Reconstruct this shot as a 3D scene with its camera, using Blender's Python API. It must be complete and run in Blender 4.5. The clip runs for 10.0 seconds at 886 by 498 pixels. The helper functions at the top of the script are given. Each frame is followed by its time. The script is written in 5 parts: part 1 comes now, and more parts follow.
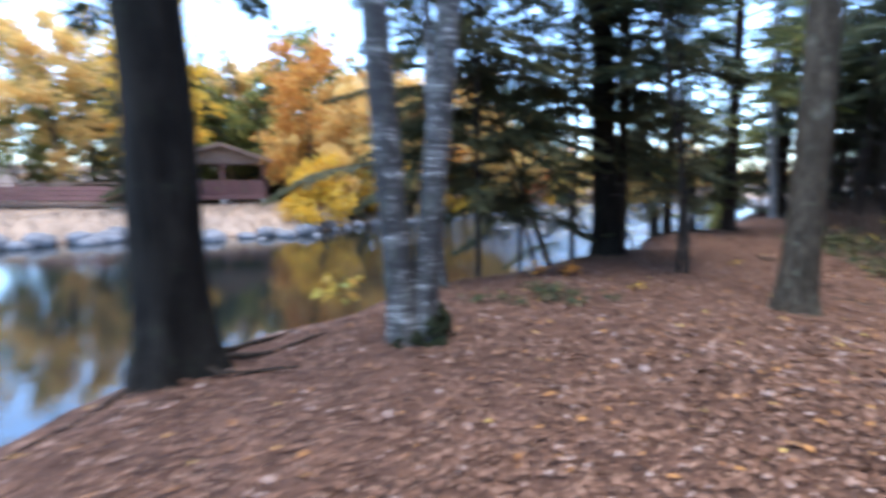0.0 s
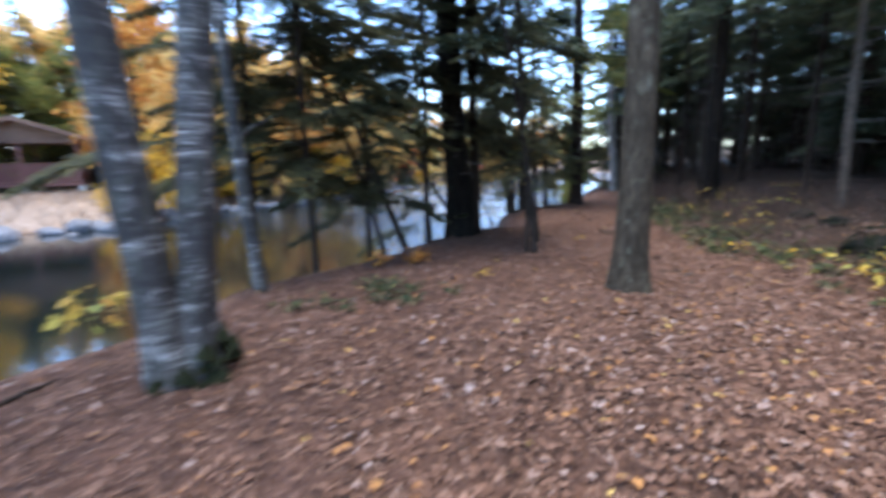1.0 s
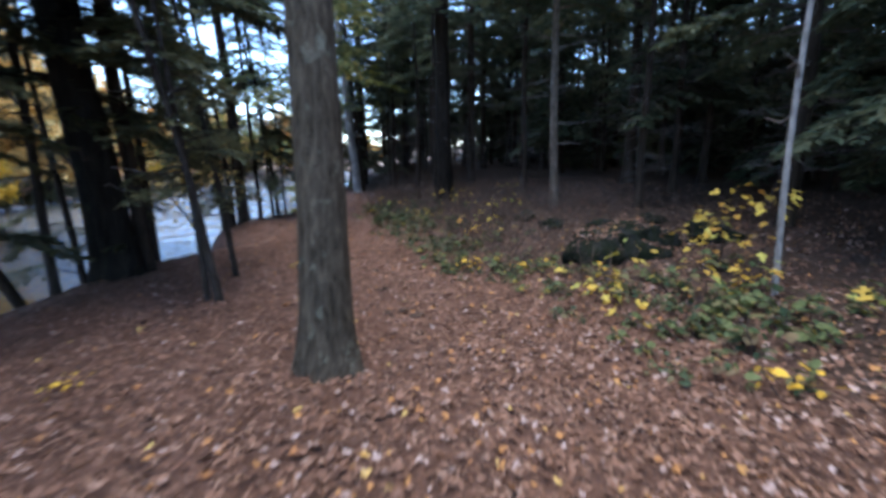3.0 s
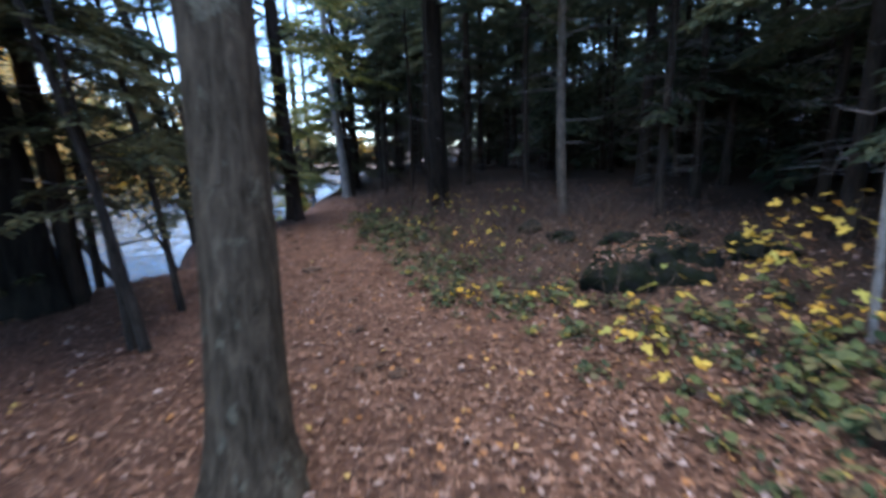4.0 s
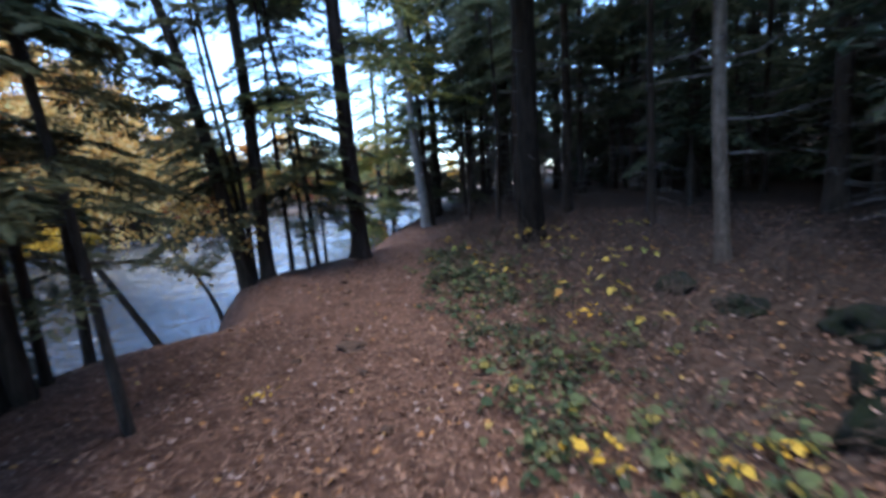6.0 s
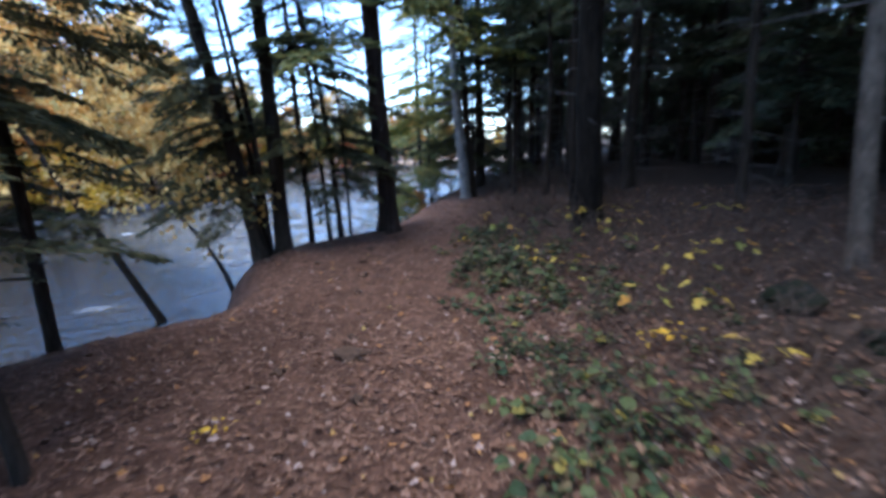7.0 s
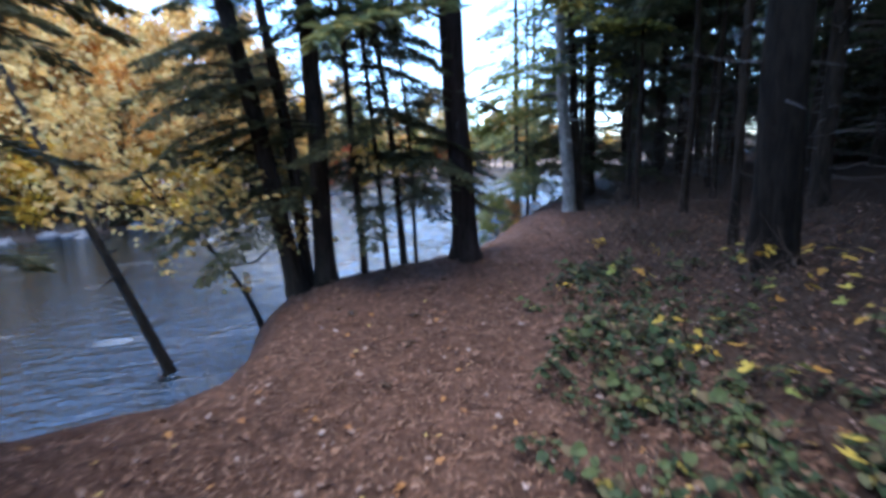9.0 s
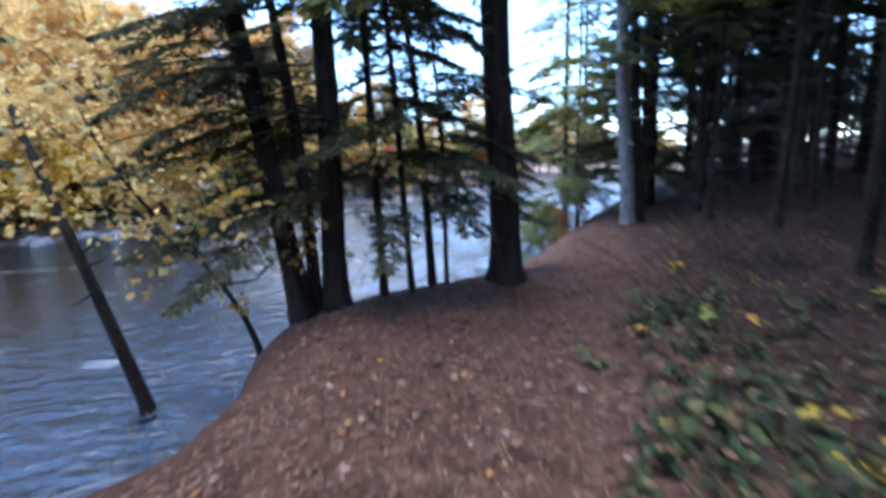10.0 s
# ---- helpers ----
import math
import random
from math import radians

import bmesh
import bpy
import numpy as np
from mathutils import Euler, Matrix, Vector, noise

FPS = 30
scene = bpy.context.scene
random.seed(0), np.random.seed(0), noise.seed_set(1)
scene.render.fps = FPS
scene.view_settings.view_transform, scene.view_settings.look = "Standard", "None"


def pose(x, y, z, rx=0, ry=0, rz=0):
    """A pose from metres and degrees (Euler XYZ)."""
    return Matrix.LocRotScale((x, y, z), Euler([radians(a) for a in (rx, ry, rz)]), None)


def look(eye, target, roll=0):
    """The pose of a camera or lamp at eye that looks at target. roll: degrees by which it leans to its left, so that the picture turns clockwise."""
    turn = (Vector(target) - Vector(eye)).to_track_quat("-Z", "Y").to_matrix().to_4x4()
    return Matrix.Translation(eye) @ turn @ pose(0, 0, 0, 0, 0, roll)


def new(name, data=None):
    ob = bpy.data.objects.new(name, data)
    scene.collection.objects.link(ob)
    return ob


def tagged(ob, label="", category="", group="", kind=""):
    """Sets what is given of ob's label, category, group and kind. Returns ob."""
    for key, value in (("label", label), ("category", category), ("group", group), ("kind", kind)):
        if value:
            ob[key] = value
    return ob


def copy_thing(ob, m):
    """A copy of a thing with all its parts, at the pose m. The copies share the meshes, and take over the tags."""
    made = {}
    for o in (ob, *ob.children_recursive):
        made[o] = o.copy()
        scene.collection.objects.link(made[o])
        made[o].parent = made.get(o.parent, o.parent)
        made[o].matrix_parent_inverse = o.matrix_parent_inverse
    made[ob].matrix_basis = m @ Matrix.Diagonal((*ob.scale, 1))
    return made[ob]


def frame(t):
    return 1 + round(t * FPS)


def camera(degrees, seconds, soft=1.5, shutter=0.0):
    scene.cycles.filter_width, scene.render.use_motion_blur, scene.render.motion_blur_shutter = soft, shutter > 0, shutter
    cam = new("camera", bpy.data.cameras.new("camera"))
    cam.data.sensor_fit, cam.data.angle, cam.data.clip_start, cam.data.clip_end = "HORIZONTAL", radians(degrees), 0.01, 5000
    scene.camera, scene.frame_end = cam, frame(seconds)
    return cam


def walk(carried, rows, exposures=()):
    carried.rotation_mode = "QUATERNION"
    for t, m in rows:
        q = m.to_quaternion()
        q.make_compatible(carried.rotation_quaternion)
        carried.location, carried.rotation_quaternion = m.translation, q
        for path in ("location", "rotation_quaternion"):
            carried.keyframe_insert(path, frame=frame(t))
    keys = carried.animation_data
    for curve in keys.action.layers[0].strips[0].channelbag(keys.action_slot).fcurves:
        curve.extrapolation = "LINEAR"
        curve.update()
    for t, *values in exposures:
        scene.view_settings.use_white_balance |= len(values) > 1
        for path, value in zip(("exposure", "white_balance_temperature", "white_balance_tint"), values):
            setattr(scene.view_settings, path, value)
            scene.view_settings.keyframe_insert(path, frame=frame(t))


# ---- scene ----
cam = camera(87.0, 10.0, soft=3.4, shutter=1.0)
METRES, EYE, TILT, LEAN, TURN = 11.45, 1.5, 0.0, 0.0, 0.0
ROWS = [
    (0.0, 0.0, 0.0, 0.0, -0.03, -8.26, 0.19),
    (0.5, 0.0309, 0.0343, -0.0002, -8.55, -9.74, 0.86),
    (1.0, 0.0565, 0.0652, 0.0008, -15.1, -10.97, 0.92),
    (1.5, 0.0905, 0.0998, 0.0037, -25.55, -9.14, 1.07),
    (2.0, 0.1312, 0.1295, 0.0029, -34.31, -6.32, 2.38),
    (2.5, 0.1667, 0.1613, 0.0027, -38.41, -7.36, 2.23),
    (3.0, 0.2084, 0.1937, 0.0049, -43.57, -11.68, 0.82),
    (4.5, 0.3199, 0.2958, 0.0086, -43.6, -11.3, 2.14),
    (5.0, 0.3572, 0.3296, 0.0076, -42.08, -10.08, 4.18),
    (5.5, 0.3874, 0.3694, 0.0081, -35.83, -8.59, 4.35),
    (6.0, 0.4202, 0.4112, 0.0102, -33.03, -8.64, 3.41),
    (7.5, 0.5155, 0.5349, 0.0057, -23.89, -13.39, 1.95),
    (8.0, 0.5443, 0.5781, 0.006, -19.28, -12.09, 2.4),
    (8.5, 0.561, 0.6221, 0.005, -14.04, -10.48, 1.46),
    (9.0, 0.582, 0.6685, 0.0075, -15.21, -11.65, 2.19),
    (9.5, 0.6013, 0.7152, 0.0044, -13.32, -13.28, 2.89),
    (10.0, 0.6134, 0.7652, 0.0028, -10.0, -10.95, 1.75),
]
EXPO = [(0.0, 2.9, 6350, 10), (2.5, 2.65, 6150, 10), (4.5, 2.47, 6050, 10), (6.0, 2.5, 5900, 10), (7.5, 2.46, 5750, 10), (10.0, 2.88, 5600, 10)]
walk(cam, [(t, pose(0, 0, EYE, TILT, LEAN, TURN) @ pose(METRES * x, METRES * y, METRES * z, 90 + pitch, roll, yaw)) for t, x, y, z, yaw, pitch, roll in ROWS], EXPO)

# ---- light: open shade late in the day, soft sky, thin bright overcast round a veiled sun ----
SUN_EL, SUN_AZ = radians(84), radians(-25)
world = bpy.data.worlds.new("world")
scene.world = world
world.use_nodes = True
wt = world.node_tree
sky = wt.nodes.new("ShaderNodeTexSky")
sky.sky_type = "NISHITA"
sky.sun_disc = False
sky.sun_elevation, sky.sun_rotation = SUN_EL, SUN_AZ
sky.air_density, sky.dust_density, sky.ozone_density = 0.85, 0.0, 4.2
wt.links.new(sky.outputs[0], wt.nodes["Background"].inputs[0])
wt.nodes["Background"].inputs[1].default_value = 0.15
sun = new("sun", bpy.data.lights.new("sun", "SUN"))
sun.data.energy, sun.data.angle, sun.data.color = 1.3, radians(60), (1.0, 0.925, 0.81)
sun.matrix_world = look((0, 0, 30), (-30 * math.sin(SUN_AZ) * math.cos(SUN_EL), -30 * math.cos(SUN_AZ) * math.cos(SUN_EL), 30 - 30 * math.sin(SUN_EL)))


# ---- materials ----
def nodes_of(name):
    m = bpy.data.materials.new(name)
    m.use_nodes = True
    t = m.node_tree
    return m, t, t.nodes["Principled BSDF"]


def coords(t, scale=(1, 1, 1), space="Object"):
    c = t.nodes.new("ShaderNodeTexCoord")
    mp = t.nodes.new("ShaderNodeMapping")
    mp.inputs["Scale"].default_value = scale
    t.links.new(c.outputs[space], mp.inputs[0])
    return mp.outputs[0]


def noise_tex(t, co, scale, detail=5.0, rough=0.6, warp=0.0):
    n = t.nodes.new("ShaderNodeTexNoise")
    n.inputs["Scale"].default_value = scale
    n.inputs["Detail"].default_value = detail
    n.inputs["Roughness"].default_value = rough
    n.inputs["Distortion"].default_value = warp
    t.links.new(co, n.inputs["Vector"])
    return n.outputs["Fac"]


def ramp(t, fac, stops):
    r = t.nodes.new("ShaderNodeValToRGB")
    e = r.color_ramp.elements
    while len(e) < len(stops):
        e.new(0.5)
    for el, (p, c) in zip(e, stops):
        el.position, el.color = p, (*c, 1) if len(c) == 3 else c
    t.links.new(fac, r.inputs[0])
    return r.outputs[0]


def mix(t, fac, a, b, mode="MIX"):
    n = t.nodes.new("ShaderNodeMix")
    n.data_type, n.blend_type = "RGBA", mode
    for sock, v in ((n.inputs[0], fac), (n.inputs[6], a), (n.inputs[7], b)):
        if isinstance(v, (int, float)):
            sock.default_value = v
        elif isinstance(v, tuple):
            sock.default_value = (*v, 1)
        else:
            t.links.new(v, sock)
    return n.outputs[2]


def bump(t, bsdf, height, strength, dist):
    b = t.nodes.new("ShaderNodeBump")
    b.inputs["Strength"].default_value = strength
    b.inputs["Distance"].default_value = dist
    t.links.new(height, b.inputs["Height"])
    t.links.new(b.outputs[0], bsdf.inputs["Normal"])


def grey(v):
    return (v, v, v)


def bark_material(name, dark, light, stretch=(14, 14, 2.2), relief=0.02, lichen=None, lichen_at=0.6):
    m, t, b = nodes_of(name)
    co = coords(t, stretch)
    plates = noise_tex(t, co, 1.0, 6, 0.65, 0.6)
    blotch = noise_tex(t, coords(t), 2.3, 4, 0.6)
    col = ramp(t, plates, [(0.32, dark), (0.7, light)])
    col = mix(t, 0.6, col, ramp(t, blotch, [(0.3, grey(0.62)), (0.7, grey(1.25))]), "MULTIPLY")
    if lichen:
        patch = noise_tex(t, coords(t, (1, 1, 0.6)), 6.5, 6, 0.7)
        col = mix(t, ramp(t, patch, [(lichen_at, grey(0)), (lichen_at + 0.12, grey(0.75))]), col, lichen)
    t.links.new(col, b.inputs["Base Color"])
    b.inputs["Roughness"].default_value = 0.95
    b.inputs["Specular IOR Level"].default_value = 0.12
    bump(t, b, plates, 0.9, relief)
    return m


BARK_DARK = bark_material("bark_dark", (0.013, 0.0095, 0.007), (0.062, 0.045, 0.034))
BARK_RED = bark_material("bark_reddish", (0.016, 0.011, 0.009), (0.065, 0.045, 0.038))
BARK_UMBER = bark_material("bark_umber", (0.008, 0.006, 0.0045), (0.036, 0.026, 0.019))
BARK_BLACK = bark_material("bark_black", (0.006, 0.005, 0.004), (0.03, 0.025, 0.02), (12, 12, 2.0), 0.025, (0.035, 0.042, 0.024), 0.58)
BARK_GREY = bark_material("bark_grey", (0.018, 0.014, 0.009), (0.12, 0.094, 0.066), (24, 24, 5), 0.022, (0.2, 0.195, 0.145), 0.57)
BARK_THIN = bark_material("bark_thin", (0.018, 0.014, 0.011), (0.07, 0.055, 0.045), (30, 30, 6), 0.006)
BARK_PALE = bark_material("bark_pale", (0.05, 0.036, 0.026), (0.18, 0.138, 0.105), (26, 26, 7), 0.006, (0.28, 0.26, 0.22), 0.6)
BARK_ASH = bark_material("bark_ash", (0.11, 0.1, 0.09), (0.36, 0.33, 0.3), (26, 26, 7), 0.004, (0.36, 0.4, 0.37), 0.6)
BARK_DEAD = bark_material("bark_dead", (0.06, 0.05, 0.045), (0.2, 0.175, 0.16), (40, 40, 8), 0.003)


def birch_material():
    m, t, b = nodes_of("bark_birch")
    bands = noise_tex(t, coords(t, (2.2, 2.2, 17)), 1.5, 5, 0.7, 0.3)
    scars = noise_tex(t, coords(t, (3.4, 3.4, 3.0)), 1.0, 5, 0.65, 0.5)
    low = noise_tex(t, coords(t, (5, 5, 3)), 1.6, 5, 0.6)
    col = ramp(t, bands, [(0.38, (0.035, 0.03, 0.027)), (0.52, (0.13, 0.12, 0.11)), (0.62, (0.42, 0.4, 0.375)), (0.74, (0.66, 0.64, 0.61))])
    col = mix(t, ramp(t, scars, [(0.44, grey(0)), (0.53, grey(0.95))]), col, (0.03, 0.026, 0.024))
    col = mix(t, ramp(t, low, [(0.5, grey(0)), (0.72, grey(0.7))]), col, (0.11, 0.115, 0.09))
    sep = t.nodes.new("ShaderNodeSeparateXYZ")
    t.links.new(coords(t), sep.inputs[0])
    edge = t.nodes.new("ShaderNodeMath")
    edge.operation = "MULTIPLY_ADD"
    t.links.new(low, edge.inputs[0])
    edge.inputs[1].default_value = 1.6
    t.links.new(sep.outputs[2], edge.inputs[2])
    furrow = noise_tex(t, coords(t, (16, 16, 5)), 1.0, 5, 0.65, 0.4)
    old = ramp(t, furrow, [(0.35, (0.03, 0.025, 0.02)), (0.7, (0.19, 0.17, 0.145))])
    col = mix(t, ramp(t, edge.outputs[0], [(0.75, grey(0.85)), (1.0, grey(0.0))]), col, old)
    t.links.new(col, b.inputs["Base Color"])
    b.inputs["Roughness"].default_value = 0.75
    bump(t, b, bands, 0.6, 0.008)
    return m


BARK_BIRCH = birch_material()


def leaf_material(name, stops, through_light=0.35, rough=0.6, single=False):
    """Leaves: the colour varies from leaf to leaf, with blotches; thin, so some light passes through."""
    m, t, b = nodes_of(name)
    if single:
        n = t.nodes.new("ShaderNodeObjectInfo")
        rnd = n.outputs["Random"]
    else:
        n = t.nodes.new("ShaderNodeNewGeometry")
        rnd = n.outputs["Random Per Island"]
    col = ramp(t, rnd, stops)
    spot = noise_tex(t, coords(t), 30.0, 3, 0.6)
    col = mix(t, 0.55, col, ramp(t, spot, [(0.3, grey(0.6)), (0.7, grey(1.2))]), "MULTIPLY")
    t.links.new(col, b.inputs["Base Color"])
    b.inputs["Roughness"].default_value = rough
    b.inputs["Specular IOR Level"].default_value = 0.18
    if through_light:
        tr = t.nodes.new("ShaderNodeBsdfTranslucent")
        t.links.new(col, tr.inputs[0])
        mx = t.nodes.new("ShaderNodeMixShader")
        mx.inputs[0].default_value = through_light
        t.links.new(b.outputs[0], mx.inputs[1])
        t.links.new(tr.outputs[0], mx.inputs[2])
        t.links.new(mx.outputs[0], t.nodes["Material Output"].inputs[0])
    return m


NEEDLE_DARK = leaf_material("needles_spruce", [(0.0, (0.045, 0.066, 0.044)), (0.6, (0.08, 0.105, 0.062)), (1.0, (0.13, 0.135, 0.075))], 0.42)
NEEDLE_SOFT = leaf_material("needles_hemlock", [(0.0, (0.06, 0.07, 0.038)), (0.6, (0.11, 0.116, 0.056)), (1.0, (0.19, 0.165, 0.075))], 0.38)
NEEDLE_PINE = leaf_material("needles_pine", [(0.0, (0.09, 0.13, 0.06)), (0.6, (0.2, 0.22, 0.085)), (1.0, (0.42, 0.34, 0.1))], 0.46)
NEEDLE_BROWN = leaf_material("needles_dry", [(0.0, (0.03, 0.022, 0.016)), (0.6, (0.07, 0.05, 0.036)), (1.0, (0.12, 0.085, 0.06))], 0.1)
LEAF_GOLD = leaf_material("leaves_gold", [(0.0, (0.6, 0.34, 0.1)), (0.5, (0.8, 0.53, 0.17)), (0.8, (0.86, 0.64, 0.27)), (1.0, (0.5, 0.42, 0.15))], 0.5)
LEAF_YELLOW = leaf_material("leaves_yellow", [(0.0, (0.5, 0.3, 0.035)), (0.6, (0.82, 0.49, 0.05)), (1.0, (0.6, 0.44, 0.09))], 0.4)
LEAF_ORANGE = leaf_material("leaves_orange", [(0.0, (0.42, 0.17, 0.04)), (0.6, (0.66, 0.3, 0.07)), (1.0, (0.7, 0.42, 0.1))], 0.4)
LEAF_RED = leaf_material("leaves_red", [(0.0, (0.32, 0.07, 0.03)), (0.6, (0.6, 0.15, 0.06)), (1.0, (0.6, 0.25, 0.1))], 0.4)
LEAF_OLIVE = leaf_material("leaves_olive", [(0.0, (0.1, 0.13, 0.04)), (0.6, (0.2, 0.22, 0.06)), (1.0, (0.4, 0.33, 0.07))], 0.35)
LEAF_GREEN = leaf_material("leaves_green", [(0.0, (0.032, 0.055, 0.026)), (0.35, (0.06, 0.088, 0.034)), (0.62, (0.11, 0.13, 0.048)), (0.76, (0.15, 0.1, 0.055)), (0.86, (0.22, 0.18, 0.07)), (0.93, (0.4, 0.31, 0.08)), (1.0, (0.58, 0.42, 0.07))], 0.22)
LEAF_DEEP = leaf_material("leaves_deep_green", [(0.0, (0.03, 0.045, 0.022)), (0.4, (0.055, 0.078, 0.034)), (0.66, (0.1, 0.105, 0.042)), (0.82, (0.16, 0.1, 0.06)), (0.94, (0.22, 0.13, 0.08)), (1.0, (0.34, 0.26, 0.08))], 0.2)
LEAF_SAPLING = leaf_material("leaves_sapling", [(0.0, (0.5, 0.25, 0.05)), (0.2, (0.5, 0.34, 0.06)), (0.7, (0.6, 0.44, 0.08)), (0.85, (0.4, 0.38, 0.09)), (1.0, (0.22, 0.26, 0.07))], 0.3, single=True)
LITTER_STOPS = [(0.0, (0.05, 0.025, 0.016)), (0.3, (0.14, 0.07, 0.043)), (0.6, (0.2, 0.105, 0.068)), (0.8, (0.25, 0.145, 0.1)), (0.87, (0.34, 0.235, 0.195)), (0.92, (0.36, 0.265, 0.23)), (0.94, (0.32, 0.14, 0.055)), (0.985, (0.44, 0.21, 0.07)), (1.0, (0.52, 0.36, 0.11))]
LITTER = leaf_material("fallen_leaves", LITTER_STOPS, 0.0, 0.65)
LITTER_ONE = leaf_material("fallen_leaf", LITTER_STOPS, 0.0, 0.65, single=True)
STRAW = leaf_material("dry_grass", [(0.0, (0.24, 0.165, 0.115)), (0.6, (0.38, 0.285, 0.21)), (1.0, (0.5, 0.4, 0.31))], 0.2)


def ground_material():
    m, t, b = nodes_of("forest_floor")
    co = coords(t)
    a = t.nodes.new("ShaderNodeAttribute")
    a.attribute_name = "zone"
    sep = t.nodes.new("ShaderNodeSeparateColor")
    t.links.new(a.outputs["Color"], sep.inputs[0])
    fine = noise_tex(t, coords(t, (24, 20, 20)), 1.0, 8, 0.8, 1.2)
    mid = noise_tex(t, co, 5.5, 6, 0.75)
    big = noise_tex(t, co, 0.55, 4, 0.6)
    needles = ramp(t, fine, [(0.28, (0.05, 0.025, 0.017)), (0.5, (0.155, 0.083, 0.057)), (0.72, (0.28, 0.165, 0.12))])
    needles = mix(t, 0.9, needles, ramp(t, mid, [(0.36, grey(0.45)), (0.62, grey(1.15))]), "MULTIPLY")
    needles = mix(t, 0.5, needles, ramp(t, big, [(0.35, (0.7, 0.66, 0.62)), (0.65, (1.15, 1.1, 1.08))]), "MULTIPLY")
    humus = ramp(t, fine, [(0.3, (0.025, 0.017, 0.012)), (0.55, (0.07, 0.047, 0.034)), (0.75, (0.15, 0.105, 0.078))])
    humus = mix(t, 0.6, humus, ramp(t, mid, [(0.3, grey(0.6)), (0.7, grey(1.2))]), "MULTIPLY")
    straw = ramp(t, noise_tex(t, coords(t, (6, 6, 2)), 1.0, 6, 0.7), [(0.3, (0.22, 0.15, 0.105)), (0.6, (0.4, 0.3, 0.225)), (0.8, (0.5, 0.4, 0.31))])
    mud = ramp(t, fine, [(0.3, (0.025, 0.018, 0.013)), (0.7, (0.09, 0.065, 0.05))])
    col = mix(t, sep.outputs[0], needles, humus)
    col = mix(t, sep.outputs[1], col, straw)
    col = mix(t, sep.outputs[2], col, mud)
    t.links.new(col, b.inputs["Base Color"])
    b.inputs["Roughness"].default_value = 0.95
    b.inputs["Specular IOR Level"].default_value = 0.2
    bump(t, b, fine, 1.0, 0.035)
    return m


GROUND = ground_material()


def water_material():
    m, t, b = nodes_of("river_water")
    rip = noise_tex(t, coords(t, (1.0, 2.6, 1)), 2.2, 3, 0.5, 0.6)
    fine = noise_tex(t, coords(t, (1.0, 1.9, 1)), 9.0, 3, 0.6, 0.5)
    a = t.nodes.new("ShaderNodeAttribute")
    a.attribute_name = "rapid"
    mul = t.nodes.new("ShaderNodeMath")
    mul.operation = "MULTIPLY"
    crest = t.nodes.new("ShaderNodeAttribute")
    crest.attribute_name = "crest"
    foam = ramp(t, mix(t, 0.5, noise_tex(t, coords(t, (0.8, 1.5, 1)), 1.8, 6, 0.7, 1.0), crest.outputs["Fac"]), [(0.63, grey(0)), (0.74, grey(0.8))])
    t.links.new(foam, mul.inputs[0])
    t.links.new(a.outputs["Fac"], mul.inputs[1])
    col = mix(t, mul.outputs[0], (0.006, 0.009, 0.009), (0.72, 0.76, 0.8))
    t.links.new(col, b.inputs["Base Color"])
    r = t.nodes.new("ShaderNodeMapRange")
    r.inputs["To Min"].default_value, r.inputs["To Max"].default_value = 0.02, 0.6
    t.links.new(mul.outputs[0], r.inputs["Value"])
    t.links.new(r.outputs[0], b.inputs["Roughness"])
    b.inputs["IOR"].default_value = 1.75
    b.inputs["Specular IOR Level"].default_value = 0.5
    s = t.nodes.new("ShaderNodeMath")
    s.operation = "MULTIPLY_ADD"
    t.links.new(fine, s.inputs[0])
    s.inputs[1].default_value = 0.35
    t.links.new(rip, s.inputs[2])
    k = t.nodes.new("ShaderNodeMapRange")
    k.inputs["To Min"].default_value, k.inputs["To Max"].default_value = 0.016, 0.95
    t.links.new(a.outputs["Fac"], k.inputs["Value"])
    bp = t.nodes.new("ShaderNodeBump")
    bp.inputs["Distance"].default_value = 0.16
    t.links.new(k.outputs[0], bp.inputs["Strength"])
    t.links.new(s.outputs[0], bp.inputs["Height"])
    t.links.new(bp.outputs[0], b.inputs["Normal"])
    return m


WATER = water_material()


def rough_material(name, stops, scale, relief, rough=0.85, stretch=(1, 1, 1), over=None, over_at=0.5, up=False):
    m, t, b = nodes_of(name)
    n = noise_tex(t, coords(t, stretch), scale, 7, 0.68, 0.3)
    big = noise_tex(t, coords(t), scale * 0.2, 3, 0.6)
    col = mix(t, 0.5, ramp(t, n, stops), ramp(t, big, [(0.3, grey(0.65)), (0.7, grey(1.2))]), "MULTIPLY")
    inf = t.nodes.new("ShaderNodeObjectInfo")
    col = mix(t, 0.35, col, ramp(t, inf.outputs["Random"], [(0, grey(0.65)), (1, grey(1.25))]), "MULTIPLY")
    if over:
        p = noise_tex(t, coords(t), scale * 0.55, 6, 0.7)
        col = mix(t, ramp(t, p, [(over_at, grey(0)), (over_at + 0.12, grey(1))]), col, over)
    t.links.new(col, b.inputs["Base Color"])
    b.inputs["Roughness"].default_value = rough
    b.inputs["Specular IOR Level"].default_value = 0.25
    bump(t, b, n, 0.8, relief)
    return m


